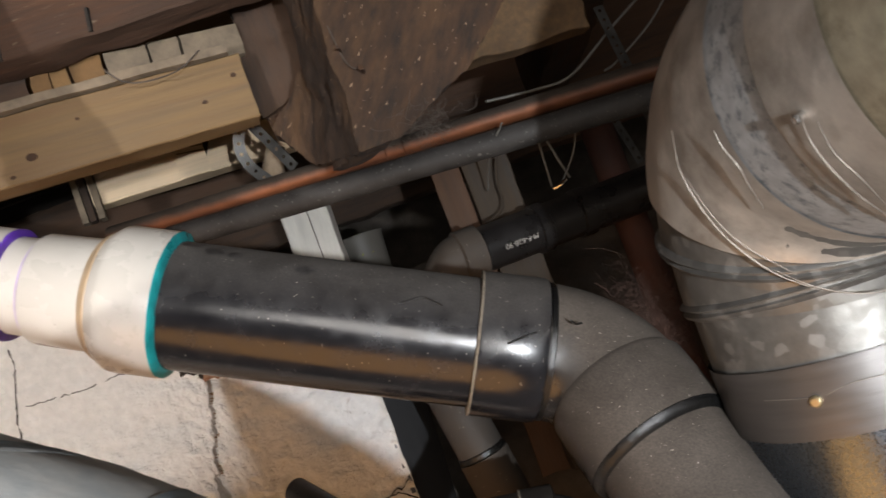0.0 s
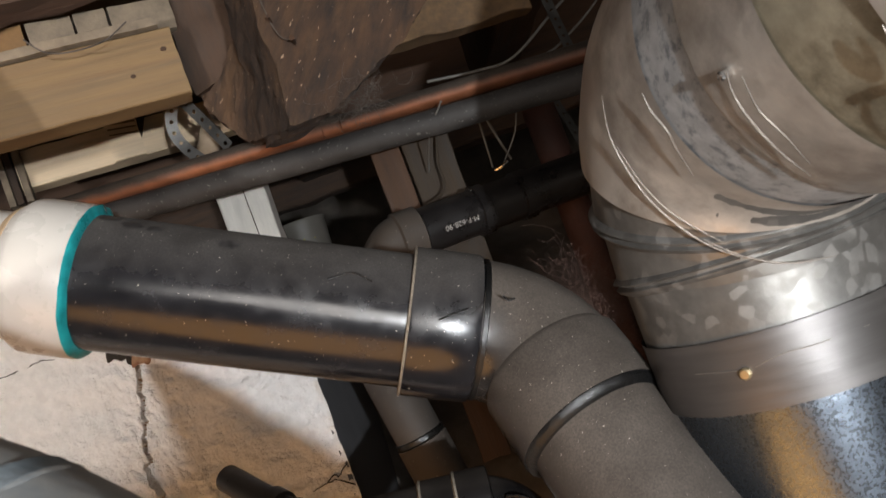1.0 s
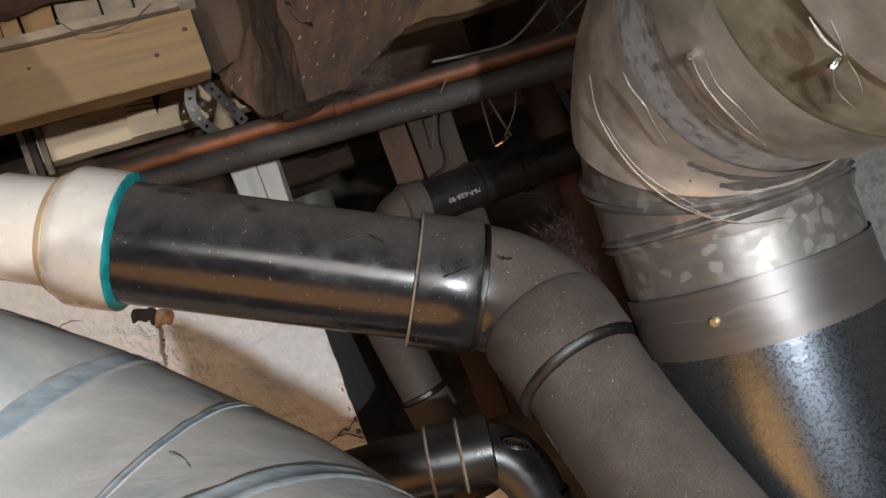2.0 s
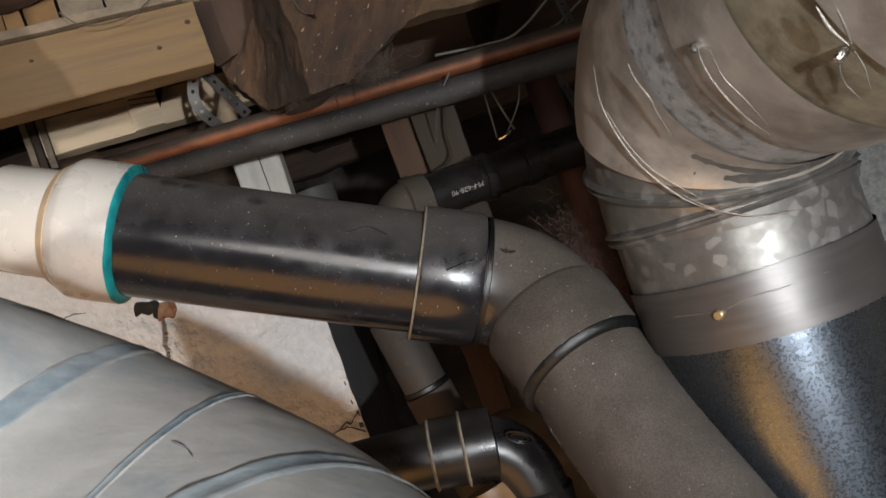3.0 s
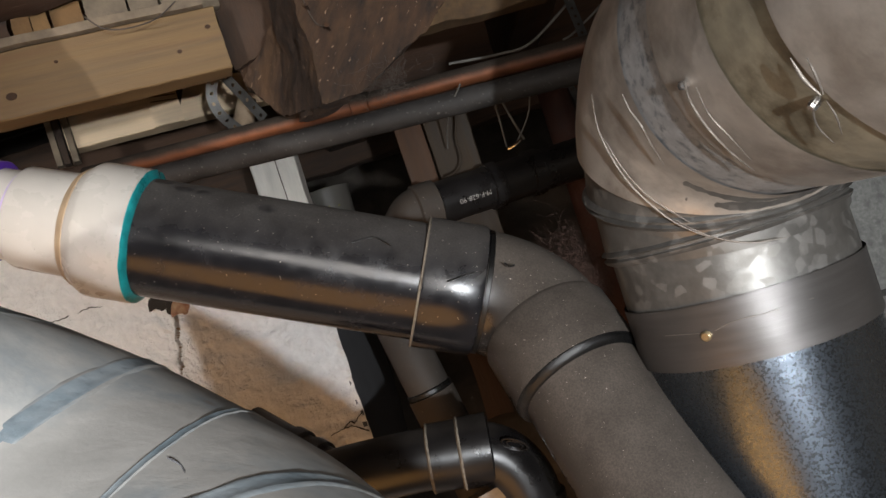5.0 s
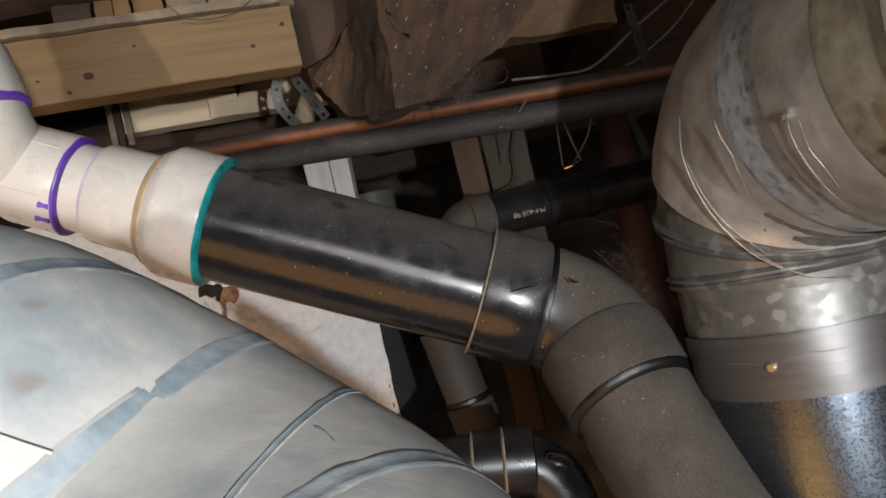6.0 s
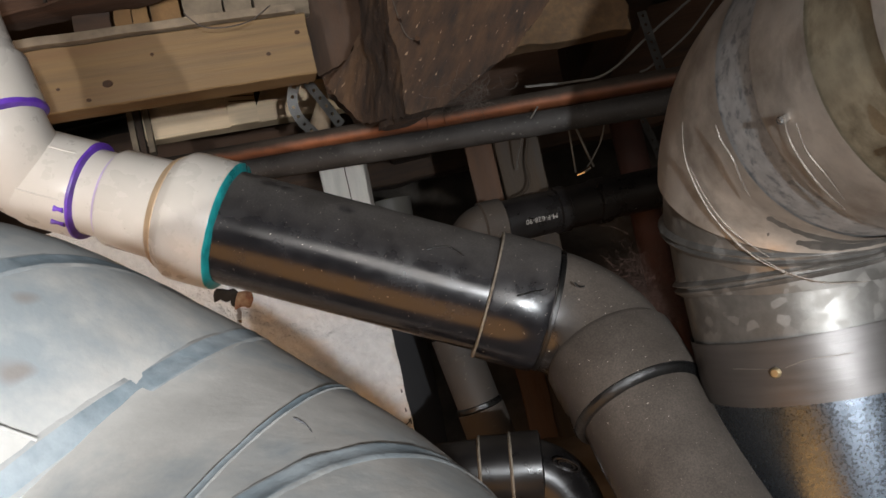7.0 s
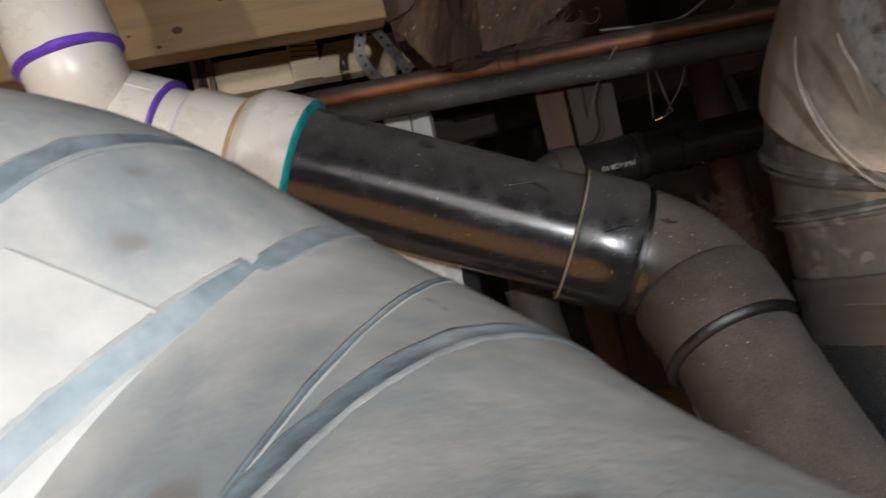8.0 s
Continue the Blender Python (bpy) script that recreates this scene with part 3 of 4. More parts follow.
def pvc_run():
    t = thing("pvc_reducer", "cream-white plastic reducer with teal cement at the joint", "pipe fitting")
    bm = bmesh.new()
    pts, radii = profile(A0, A1, [(-0.112, 0.0340), (-0.0915, 0.0340), (-0.0905, 0.0372), (-0.088, 0.0385), (-0.055, 0.0392), (-0.0485, 0.0396),
                                  (-0.0475, 0.0418), (-0.0370, 0.0492), (-0.0345, 0.0504), (-0.030, 0.0508), (-0.002, 0.0508), (0.0, 0.0500), (0.0005, 0.0446)])
    tube(bm, pts, radii, 64)
    part("body", bm, PVC, t)
    bm = bmesh.new()
    pts, radii = profile(A0, A1, [(-0.0008, 0.0507), (-0.0003, 0.0510), (0.0006, 0.0503), (0.0016, 0.0475), (0.0028, 0.0447)])
    tube(bm, pts, radii, 128, wobble=0.0017, freq=85)
    part("cement_ring", bm, TEAL, t, "teal solvent cement ring")
    bm = bmesh.new()
    pts, radii = profile(A0, A1, [(-0.0500, 0.0397), (-0.0484, 0.0420), (-0.0440, 0.0449), (-0.0430, 0.0446)])
    tube(bm, pts, radii, 64)
    part("glue_line", bm, TAN, t, "tan glue line")
    bm = bmesh.new()
    pts, radii = profile(A0, A1, [(-0.0935, 0.0341), (-0.0925, 0.0348), (-0.0905, 0.0360), (-0.0895, 0.0378)])
    tube(bm, pts, radii, 64)
    part("primer_line", bm, LILAC, t, "faded violet primer line")
    e = thing("pvc_elbow", "cream-white plastic elbow stained with purple primer", "pipe fitting")
    r2, top = Vector((-0.3549, 0.5497, 1.9005)), Vector((-0.3663, 0.5467, 1.9624))
    ux = (top - r2).normalized()
    bm = bmesh.new()
    pts, radii = profile(A0, A1, [(-0.157, 0.0345), (-0.155, 0.0375), (-0.150, 0.0384), (-0.113, 0.0388), (-0.1105, 0.0382), (-0.110, 0.0345)])
    tube(bm, pts, radii, 64)
    part("hub", bm, PVC, e)
    for ang in (0.75, -0.35):
        nrm = Vector((0, -1, 0)) * math.cos(ang) + Vector((0, 0, 1)) * math.sin(ang)
        nrm = (nrm - AX * nrm.dot(AX)).normalized()
        bm = bmesh.new()
        tube(bm, [along(s) + nrm * 0.0386 for s in (-0.150, -0.135, -0.116)], 0.0008, 8)
        part("rib", bm, PVC, e, "fine moulded rib")
    bm = bmesh.new()
    p, q = along(-0.152), r2
    span = (q - p).length
    mid = []
    for i in range(17):
        u = i / 16
        h00, h10, h01, h11 = 2 * u**3 - 3 * u**2 + 1, u**3 - 2 * u**2 + u, -2 * u**3 + 3 * u**2, u**3 - u**2
        mid.append(p * h00 - AX * span * h10 + q * h01 + ux * span * h11)
    tube(bm, mid, 0.0362, 64)
    part("bend", bm, PVC, e)
    bm = bmesh.new()
    pts, radii = profile(A0, A1, [(-0.1115, 0.0387), (-0.1105, 0.0391), (-0.1092, 0.0386), (-0.1078, 0.0342)])
    tube(bm, pts, radii, 64, wobble=0.0008, freq=80)
    part("primer_ring", bm, PURPLE, e, "purple primer ring")
    for ang, ln in ((0.9, 0.010), (0.55, 0.007)):
        bm = bmesh.new()
        side = Vector((0, -1, 0)).cross(AX).normalized()
        nrm = (Vector((0, -1, 0)) * math.cos(ang) - Vector((0, 0, 1)) * math.sin(ang))
        nrm = (nrm - AX * nrm.dot(AX)).normalized()
        c = along(-0.112) + nrm * 0.0386
        tube(bm, [c, c - AX * ln * 0.5, c - AX * ln], [0.0022, 0.0016, 0.0026], 10)
        part("primer_drip", bm, PURPLE, e, "purple primer drip")
    u = thing("pvc_riser", "cream-white plastic riser pipe and hub with purple primer", "pipe")
    bm = bmesh.new()
    pts, radii = profile(r2, top, [(0.0, 0.0345), (0.001, 0.0392), (0.004, 0.0396), (0.040, 0.0396), (0.043, 0.0385), (0.045, 0.0345), (0.30, 0.0345)])
    tube(bm, pts, radii, 64)
    part("riser", bm, PVC, u)
    bm = bmesh.new()
    pts, radii = profile(r2, top, [(-0.003, 0.0365), (-0.001, 0.0398), (0.0015, 0.0400), (0.003, 0.0394)])
    tube(bm, pts, radii, 64, wobble=0.0008, freq=80)
    part("primer_ring", bm, PURPLE, u, "purple primer ring")


pvc_run()

# ---- the flue duct ----
DX, DY, DR = 0.182, 0.53, 0.077
HEAD = Vector((0.18, -0.983, 0.0)).normalized()
BEND_Z, BEND_R = 1.672, 0.095


def duct_axis(s):
    """A point of the duct's middle line: s below 0 is under the bend; 0 to 1 is the bend; past 1 the level run."""
    base = Vector((DX, DY, BEND_Z))
    if s <= 0:
        return base + Vector((0, 0, s))
    w = min(s, 1.0) * math.pi / 2
    p = base + HEAD * BEND_R * (1 - math.cos(w)) + Vector((0, 0, BEND_R * math.sin(w)))
    return p + HEAD * max(0, s - 1)


def duct():
    t = thing("flue_duct", "galvanised sheet-metal duct with a taped gored elbow", "duct")
    bm = bmesh.new()
    tube(bm, [duct_axis(s) for s in (-0.62, -0.4, -0.2, -0.1, -0.055)], DR - 0.001, 64)
    part("lower_pipe", bm, ZINC_BLUE, t, "blue-grey spangled sheet-metal pipe")
    bm = bmesh.new()
    tube(bm, [duct_axis(s) for s in (-0.076, -0.05, -0.02, -0.004)], DR - 0.0006, 64)
    part("collar", bm, ZINC, t)
    cuts = (0.0, 0.22, 0.45, 0.72, 1.0)
    for i, (s0, s1) in enumerate(zip(cuts, cuts[1:])):
        bm = bmesh.new()
        n = 4
        pts = [duct_axis(s0).lerp(duct_axis(s1), k / n) for k in range(n + 1)]
        tube(bm, pts, DR + (0.002, 0.0045, 0.006, 0.006)[i], 64)
        part("gore", bm, ZINC, t)
    for s, lift in ((0.0, 0.0), (0.22, 0.003)):
        bm = bmesh.new()
        d = 0.03
        a, b = duct_axis(s - d), duct_axis(s + d)
        ax = (b - a).normalized()
        c = duct_axis(s)
        pts = [c + ax * k for k in (-0.006, -0.004, -0.002, 0.0, 0.002, 0.004, 0.006)]
        tube(bm, pts, [DR + lift + k for k in (0, 0.003, 0.0042, 0.001, 0.0050, 0.0034, 0)], 64, wobble=0.0008, freq=30)
        part("crimp", bm, ZINC, t, "rolled crimp of the elbow")
    for name, s0, s1, lift, mat, label in (("level_pipe", 0.998, 1.06, 0.0065, ZINC_BAND, "blue-grey spangled sheet-metal band"),
                                           ("level_pipe", 1.06, 1.15, 0.0072, ZINC_OLD, "stained brown-grey sheet-metal pipe"),
                                           ("level_pipe", 1.15, 1.50, 0.0060, ZINC, "")):
        bm = bmesh.new()
        tube(bm, [duct_axis(s0 + (s1 - s0) * k / 4) for k in range(5)], DR + lift, 64)
        part(name, bm, mat, t, label)
    # tape
    def tape(name, s0, s1, lift, fold, mat=TAPE_DUSTY):
        bm = bmesh.new()
        n = 24
        pts = [duct_axis(s0 + (s1 - s0) * k / n) for k in range(n + 1)]
        tube(bm, pts, DR + lift, 160, caps=False, wobble=fold, freq=38)
        part(name, bm, mat, t, "wrinkled grey foil tape")

    tape("tape", -0.077, -0.037, 0.0014, 0.0003, TAPE)
    tape("tape", 0.40, 1.014, 0.0076, 0.0008)
    tape("tape", 1.052, 1.100, 0.0079, 0.0005)
    tape("tape", 1.145, 1.20, 0.0085, 0.001)
    for p, r, mat in (((0.138, 0.474, 1.616), 0.0032, SCREW), ((0.134, 0.352, 1.751), 0.0022, CHROME), ((0.155, 0.288, 1.724), 0.0022, CHROME)):
        p = Vector(p)
        c = min((duct_axis(-0.2 + 0.005 * k) for k in range(300)), key=lambda q: (q - p).length)
        nrm = (p - c).normalized()
        q = c + nrm * (DR + (0.0105 if p.y < 0.4 else 0.0022))
        bm = bmesh.new()
        tube(bm, [q - nrm * 0.003, q + nrm * 0.0012, q + nrm * 0.0022], [r, r, r * 0.7], 8)
        part("screw", bm, mat, t, "small round screw head")

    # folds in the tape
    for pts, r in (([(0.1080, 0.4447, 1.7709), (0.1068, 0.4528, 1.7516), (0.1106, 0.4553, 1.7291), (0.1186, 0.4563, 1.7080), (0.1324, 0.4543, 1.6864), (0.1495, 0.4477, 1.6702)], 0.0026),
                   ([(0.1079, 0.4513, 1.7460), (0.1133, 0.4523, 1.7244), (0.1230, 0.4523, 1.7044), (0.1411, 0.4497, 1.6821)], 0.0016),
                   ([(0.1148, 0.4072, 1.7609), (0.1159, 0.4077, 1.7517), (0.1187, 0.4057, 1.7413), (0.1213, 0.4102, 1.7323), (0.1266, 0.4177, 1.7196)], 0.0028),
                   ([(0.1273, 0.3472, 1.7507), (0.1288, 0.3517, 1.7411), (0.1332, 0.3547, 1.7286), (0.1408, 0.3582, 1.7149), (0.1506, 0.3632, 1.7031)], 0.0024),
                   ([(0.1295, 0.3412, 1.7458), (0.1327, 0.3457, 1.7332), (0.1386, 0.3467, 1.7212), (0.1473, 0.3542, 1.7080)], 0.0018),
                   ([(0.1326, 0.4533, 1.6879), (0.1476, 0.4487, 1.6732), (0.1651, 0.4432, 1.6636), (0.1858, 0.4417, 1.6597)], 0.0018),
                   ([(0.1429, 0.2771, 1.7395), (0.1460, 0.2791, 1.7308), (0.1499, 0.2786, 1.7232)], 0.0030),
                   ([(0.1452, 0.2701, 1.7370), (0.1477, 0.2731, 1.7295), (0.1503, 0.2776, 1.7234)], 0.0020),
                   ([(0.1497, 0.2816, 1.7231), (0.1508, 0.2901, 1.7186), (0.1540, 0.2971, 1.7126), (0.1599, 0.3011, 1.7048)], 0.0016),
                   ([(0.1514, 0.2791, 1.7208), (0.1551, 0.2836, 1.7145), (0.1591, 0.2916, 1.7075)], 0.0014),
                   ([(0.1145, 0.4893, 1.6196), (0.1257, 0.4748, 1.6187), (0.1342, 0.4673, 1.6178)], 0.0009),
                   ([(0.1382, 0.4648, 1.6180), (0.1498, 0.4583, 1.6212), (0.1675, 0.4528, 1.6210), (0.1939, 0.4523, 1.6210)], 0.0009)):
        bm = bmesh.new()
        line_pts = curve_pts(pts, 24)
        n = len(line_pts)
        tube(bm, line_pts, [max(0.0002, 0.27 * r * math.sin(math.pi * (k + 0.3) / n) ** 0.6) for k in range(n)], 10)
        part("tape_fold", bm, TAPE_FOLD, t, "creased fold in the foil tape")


duct()


# ---- canvas-wrapped duct close by ----
def wrapped_duct():
    t = thing("wrapped_duct", "pale blue-grey painted canvas-wrapped duct with seams", "duct")
    c0, c1, c2 = Vector((-0.191, 0.232, 1.654)), Vector((-0.127, 0.266, 1.596)), Vector((-0.042, 0.058, 1.547))
    R = 0.1
    pts = []
    for i in range(61):
        u = -0.9 + 2.2 * i / 60
        if u < -0.1:
            base = c0 * 1.21 - c1 * 0.22 + c2 * 0.01
            turn = min(1.0, max(0.0, (-0.22 - u) / 0.12)) * 0.5
            left = Vector((-0.150, -0.050, -0.030)) * max(0.0, -0.22 - u)
            pts.append(base + (c1 - c0) * 2.2 * (max(u, -0.22) + 0.1) + left + (c0 - c1) * 2.2 * max(0.0, -0.22 - u) * (0.5 - turn))
        elif u > 1.1:
            base = c0 * 0.01 - c1 * 0.22 + c2 * 1.21
            pts.append(base + (c2 - c1) * 2.2 * (u - 1.1))
        else:
            pts.append(c0 * (1 - u) ** 2 + c1 * 2 * u * (1 - u) + c2 * u * u)
    for _ in range(10):
        pts = pts[:1] + [(pts[i - 1] + pts[i] * 2 + pts[i + 1]) / 4 if i < 27 else pts[i] for i in range(1, len(pts) - 1)] + pts[-1:]
    bm = bmesh.new()
    tube(bm, pts, R, 96, wobble=0.0025, freq=14)
    part("jacket", bm, WRAP, t)
    fr = frames_along(pts)

    def seam(at, across, wide, high, mat, lip, label):
        """A folded seam where a plane cuts the jacket: a flat band between two lips."""
        at, across = Vector(at), Vector(across)
        rows = []
        for k in range(160):
            w = 2 * math.pi * k / 160
            skin = []
            for p, a, b in fr:
                out = a * math.cos(w) + b * math.sin(w)
                q = p + out * R
                skin.append((q + out * 0.0025 * noise.noise(q * 14), out))
            found = []
            for (q0, o0), (q1, o1) in zip(skin, skin[1:]):
                f0, f1 = (q0 - at).dot(across), (q1 - at).dot(across)
                if f0 <= 0 < f1 and (q0 - at).length < 0.21:
                    found.append((k, q0.lerp(q1, f0 / (f0 - f1)), o0, (across - o0 * across.dot(o0)).normalized()))
            if found:
                rows.append(min(found, key=lambda r: (r[1] - (rows[-1][1] if rows else at)).length))
        bm = bmesh.new()
        last = None
        for k, q, out, ax in rows:
            w = wide * (1 + 0.22 * noise.noise(q * 60))
            shape = ((-1.5, -0.0002), (-1.0, high), (-0.72, high * 0.4), (0, high * 0.3), (0.72, high * 0.4), (1.0, high), (1.5, -0.0002))
            ring = [bm.verts.new(q + ax * w * x + out * (h + 0.0002 + 0.0003 * noise.noise(q * 130))) for x, h in shape]
            if last and k - last[0] == 1 and (q - last[2]).length < 0.014:
                for n, (v0, v1, v2, v3) in enumerate(zip(last[1], last[1][1:], ring[1:], ring)):
                    bm.faces.new((v0, v1, v2, v3)).material_index = 1 if n in (0, 5) else 0
            last = (k, ring, q)
        ob = part("seam", bm, mat, t, label)
        ob.data.materials.append(lip)

    for at, across, wide, high, mat, label in SEAMS:
        seam(at, across, wide, high, mat, WRAP_LIP, label)

    # lap seam and dirt
    bm = bmesh.new()
    tube(bm, curve_pts([(-0.1543, 0.1463, 1.7146), (-0.1480, 0.1498, 1.7095), (-0.1429, 0.1527, 1.7054), (-0.1368, 0.1562, 1.7001), (-0.1312, 0.1599, 1.6952)], 30), 0.0005, 8)
    part("lap_seam", bm, WRAP, t, "thin lap seam")
    for pts, r in (
                   ([(-0.0754, 0.1822, 1.6846), (-0.0714, 0.1786, 1.6821), (-0.0684, 0.1723, 1.6796), (-0.0674, 0.1708, 1.6789)], 0.0003),):
        bm = bmesh.new()
        tube(bm, curve_pts(pts, 10), r, 6, wobble=0.0004, freq=500)
        part("dirt_mark", bm, DIRT, t, "small dark dirt mark")


SEAMS = (
    ((-0.1186, 0.1844, 1.6991), (0.60, -0.04, -0.80), 0.0031, 0.00025, WRAP_SEAM, "blue-grey folded seam with pale lips"),
    ((-0.0808, 0.1802, 1.6835), (0.88, -0.13, -0.46), 0.0009, 0.00015, WRAP_SEAM, "thin dark lap seam"),
    ((-0.0581, 0.1697, 1.6711), (0.83, -0.53, -0.19), 0.0030, 0.0003, WRAP_SEAM, "blue-grey folded seam with pale lips"),
    ((-0.1528, 0.1718, 1.7393), (0.93, -0.27, -0.20), 0.0028, 0.00025, WRAP_SEAM, "blue-grey folded seam with pale lips"),
)
DIRT = material("dark_dirt", (0.11, 0.11, 0.115), 0.9, spread=0.4, scale=300)
wrapped_duct()


# ---- pipes deeper in ----
def back_pipes():
    t = thing("copper_pipe", "tarnished copper water pipe under the joists", "pipe")
    a, b = Vector((-0.3006, 0.8800, 1.9094)), Vector((0.1985, 0.8200, 1.8676))
    bm = bmesh.new()
    tube(bm, line(a - (b - a) * 0.12, b + (b - a) * 0.8, 12), 0.0100, 24)
    part("pipe", bm, COPPER, t)
    bm = bmesh.new()
    c = a.lerp(b, 0.52)
    d = (b - a).normalized()
    tube(bm, [c - d * 0.010, c - d * 0.009, c + d * 0.009, c + d * 0.010], [0.0102, 0.0112, 0.0112, 0.0102], 24)
    part("coupling", bm, COPPER, t)
    t = thing("iron_pipe", "dull grey iron pipe with flaking paint", "pipe")
    a, b = Vector((-0.2462, 0.8700, 1.8825)), Vector((0.1881, 0.8100, 1.8421))
    bm = bmesh.new()
    tube(bm, line(a - (b - a) * 0.12, b + (b - a) * 0.8, 40), 0.0128, 24, wobble=0.0007, freq=60)
    part("pipe", bm, IRON, t)
    t = thing("red_pipe", "upright red-brown painted iron pipe", "pipe")
    bm = bmesh.new()
    tube(bm, line((0.183, 1.0, 0.0), (0.183, 1.0, 1.885), 6), 0.0195, 24)
    part("pipe", bm, REDPIPE, t)


back_pipes()


def printed_words(words, height, at, run, up, axis_point, axis, radius, mat, parent):
    """Raised print that follows a round pipe: run is the way it reads, up its upright."""
    data = bpy.data.curves.new("print", "FONT")
    data.body, data.size, data.align_x, data.align_y = words, height, "CENTER", "CENTER"
    tmp = new("print_source", data)
    me = bpy.data.meshes.new_from_object(tmp.evaluated_get(bpy.context.evaluated_depsgraph_get()))
    bpy.data.objects.remove(tmp)
    run, up = Vector(run).normalized(), Vector(up).normalized()
    for v in me.vertices:
        p = Vector(at) + run * v.co.x + up * v.co.y
        foot = Vector(axis_point) + Vector(axis) * (p - Vector(axis_point)).dot(axis)
        v.co = foot + (p - foot).normalized() * (radius + 0.0003)
    me.materials.append(mat)
    ob = new("print", me)
    ob.parent = parent
    ob["label"] = "white printed letters"
    return ob


def branch_drain():
    t = thing("branch_drain", "dusty black plastic branch drain with an elbow", "pipe")
    a, b = Vector((0.0636, 0.8880, 1.7635)), Vector((0.1632, 0.9180, 1.7651))
    ax = (b - a).normalized()
    foot_a, foot_b = Vector((-0.0707, 0.8300, 1.6275)), Vector((-0.0590, 0.8300, 1.5498))
    down = (foot_b - foot_a).normalized()
    bm = bmesh.new()
    far = a + ax * 0.6
    tube(bm, [a - ax * 0.062, far], 0.0238, 32)
    part("pipe", bm, ABS_BACK, t)
    bm = bmesh.new()
    tube(bm, curve_pts([a - ax * 0.066, a - ax * 0.088, (-0.035, 0.864, 1.752), (-0.053, 0.858, 1.728), (-0.066, 0.845, 1.684), foot_a], 36), 0.0245, 32)
    part("elbow", bm, DUST_ABS, t, "dust-covered elbow")
    bm = bmesh.new()
    tube(bm, [foot_a - down * 0.03, foot_a, foot_b, foot_b + down * 0.25], 0.0232, 32)
    part("down_pipe", bm, DUST_ABS, t, "dust-covered down pipe")
    bm = bmesh.new()
    tube(bm, [a - ax * k for k in (0.063, 0.064, 0.087, 0.089)], [0.024, 0.0275, 0.0275, 0.0245], 32)
    part("hub", bm, DUST_ABS, t)
    for c, w in ((a + ax * 0.006, 0.007), (a + ax * 0.056, 0.008)):
        bm = bmesh.new()
        tube(bm, [c - ax * w, c - ax * (w - 0.0012), c + ax * (w - 0.0012), c + ax * w], [0.0240, 0.0264, 0.0264, 0.0240], 32)
        part("ring", bm, ABS_BACK, t, "raised coupling ring")
    c = foot_a.lerp(foot_b, 0.62)
    bm = bmesh.new()
    tube(bm, [c - down * 0.003, c - down * 0.002, c + down * 0.002, c + down * 0.003], [0.0234, 0.0246, 0.0246, 0.0234], 32)
    part("ring", bm, GROOVE, t, "black cement ring")
    bm = bmesh.new()
    tube(bm, [c + down * 0.003, c + down * 0.0035, c + down * 0.05], [0.0234, 0.0252, 0.0252], 32)
    part("hub", bm, DUST_ABS, t)
    seen = (Vector((0, 0, 1.7)) - a).normalized()
    seen = (seen - ax * seen.dot(ax)).normalized()
    side = ax.cross(seen).normalized()
    up = side if side.z < 0 else -side
    at = a - ax * 0.0255 + seen * 0.0238 + up * 0.005
    printed_words("M-F-628-90", 0.0080, at, -ax, up, a, ax, 0.0238, INK, t)


branch_drain()


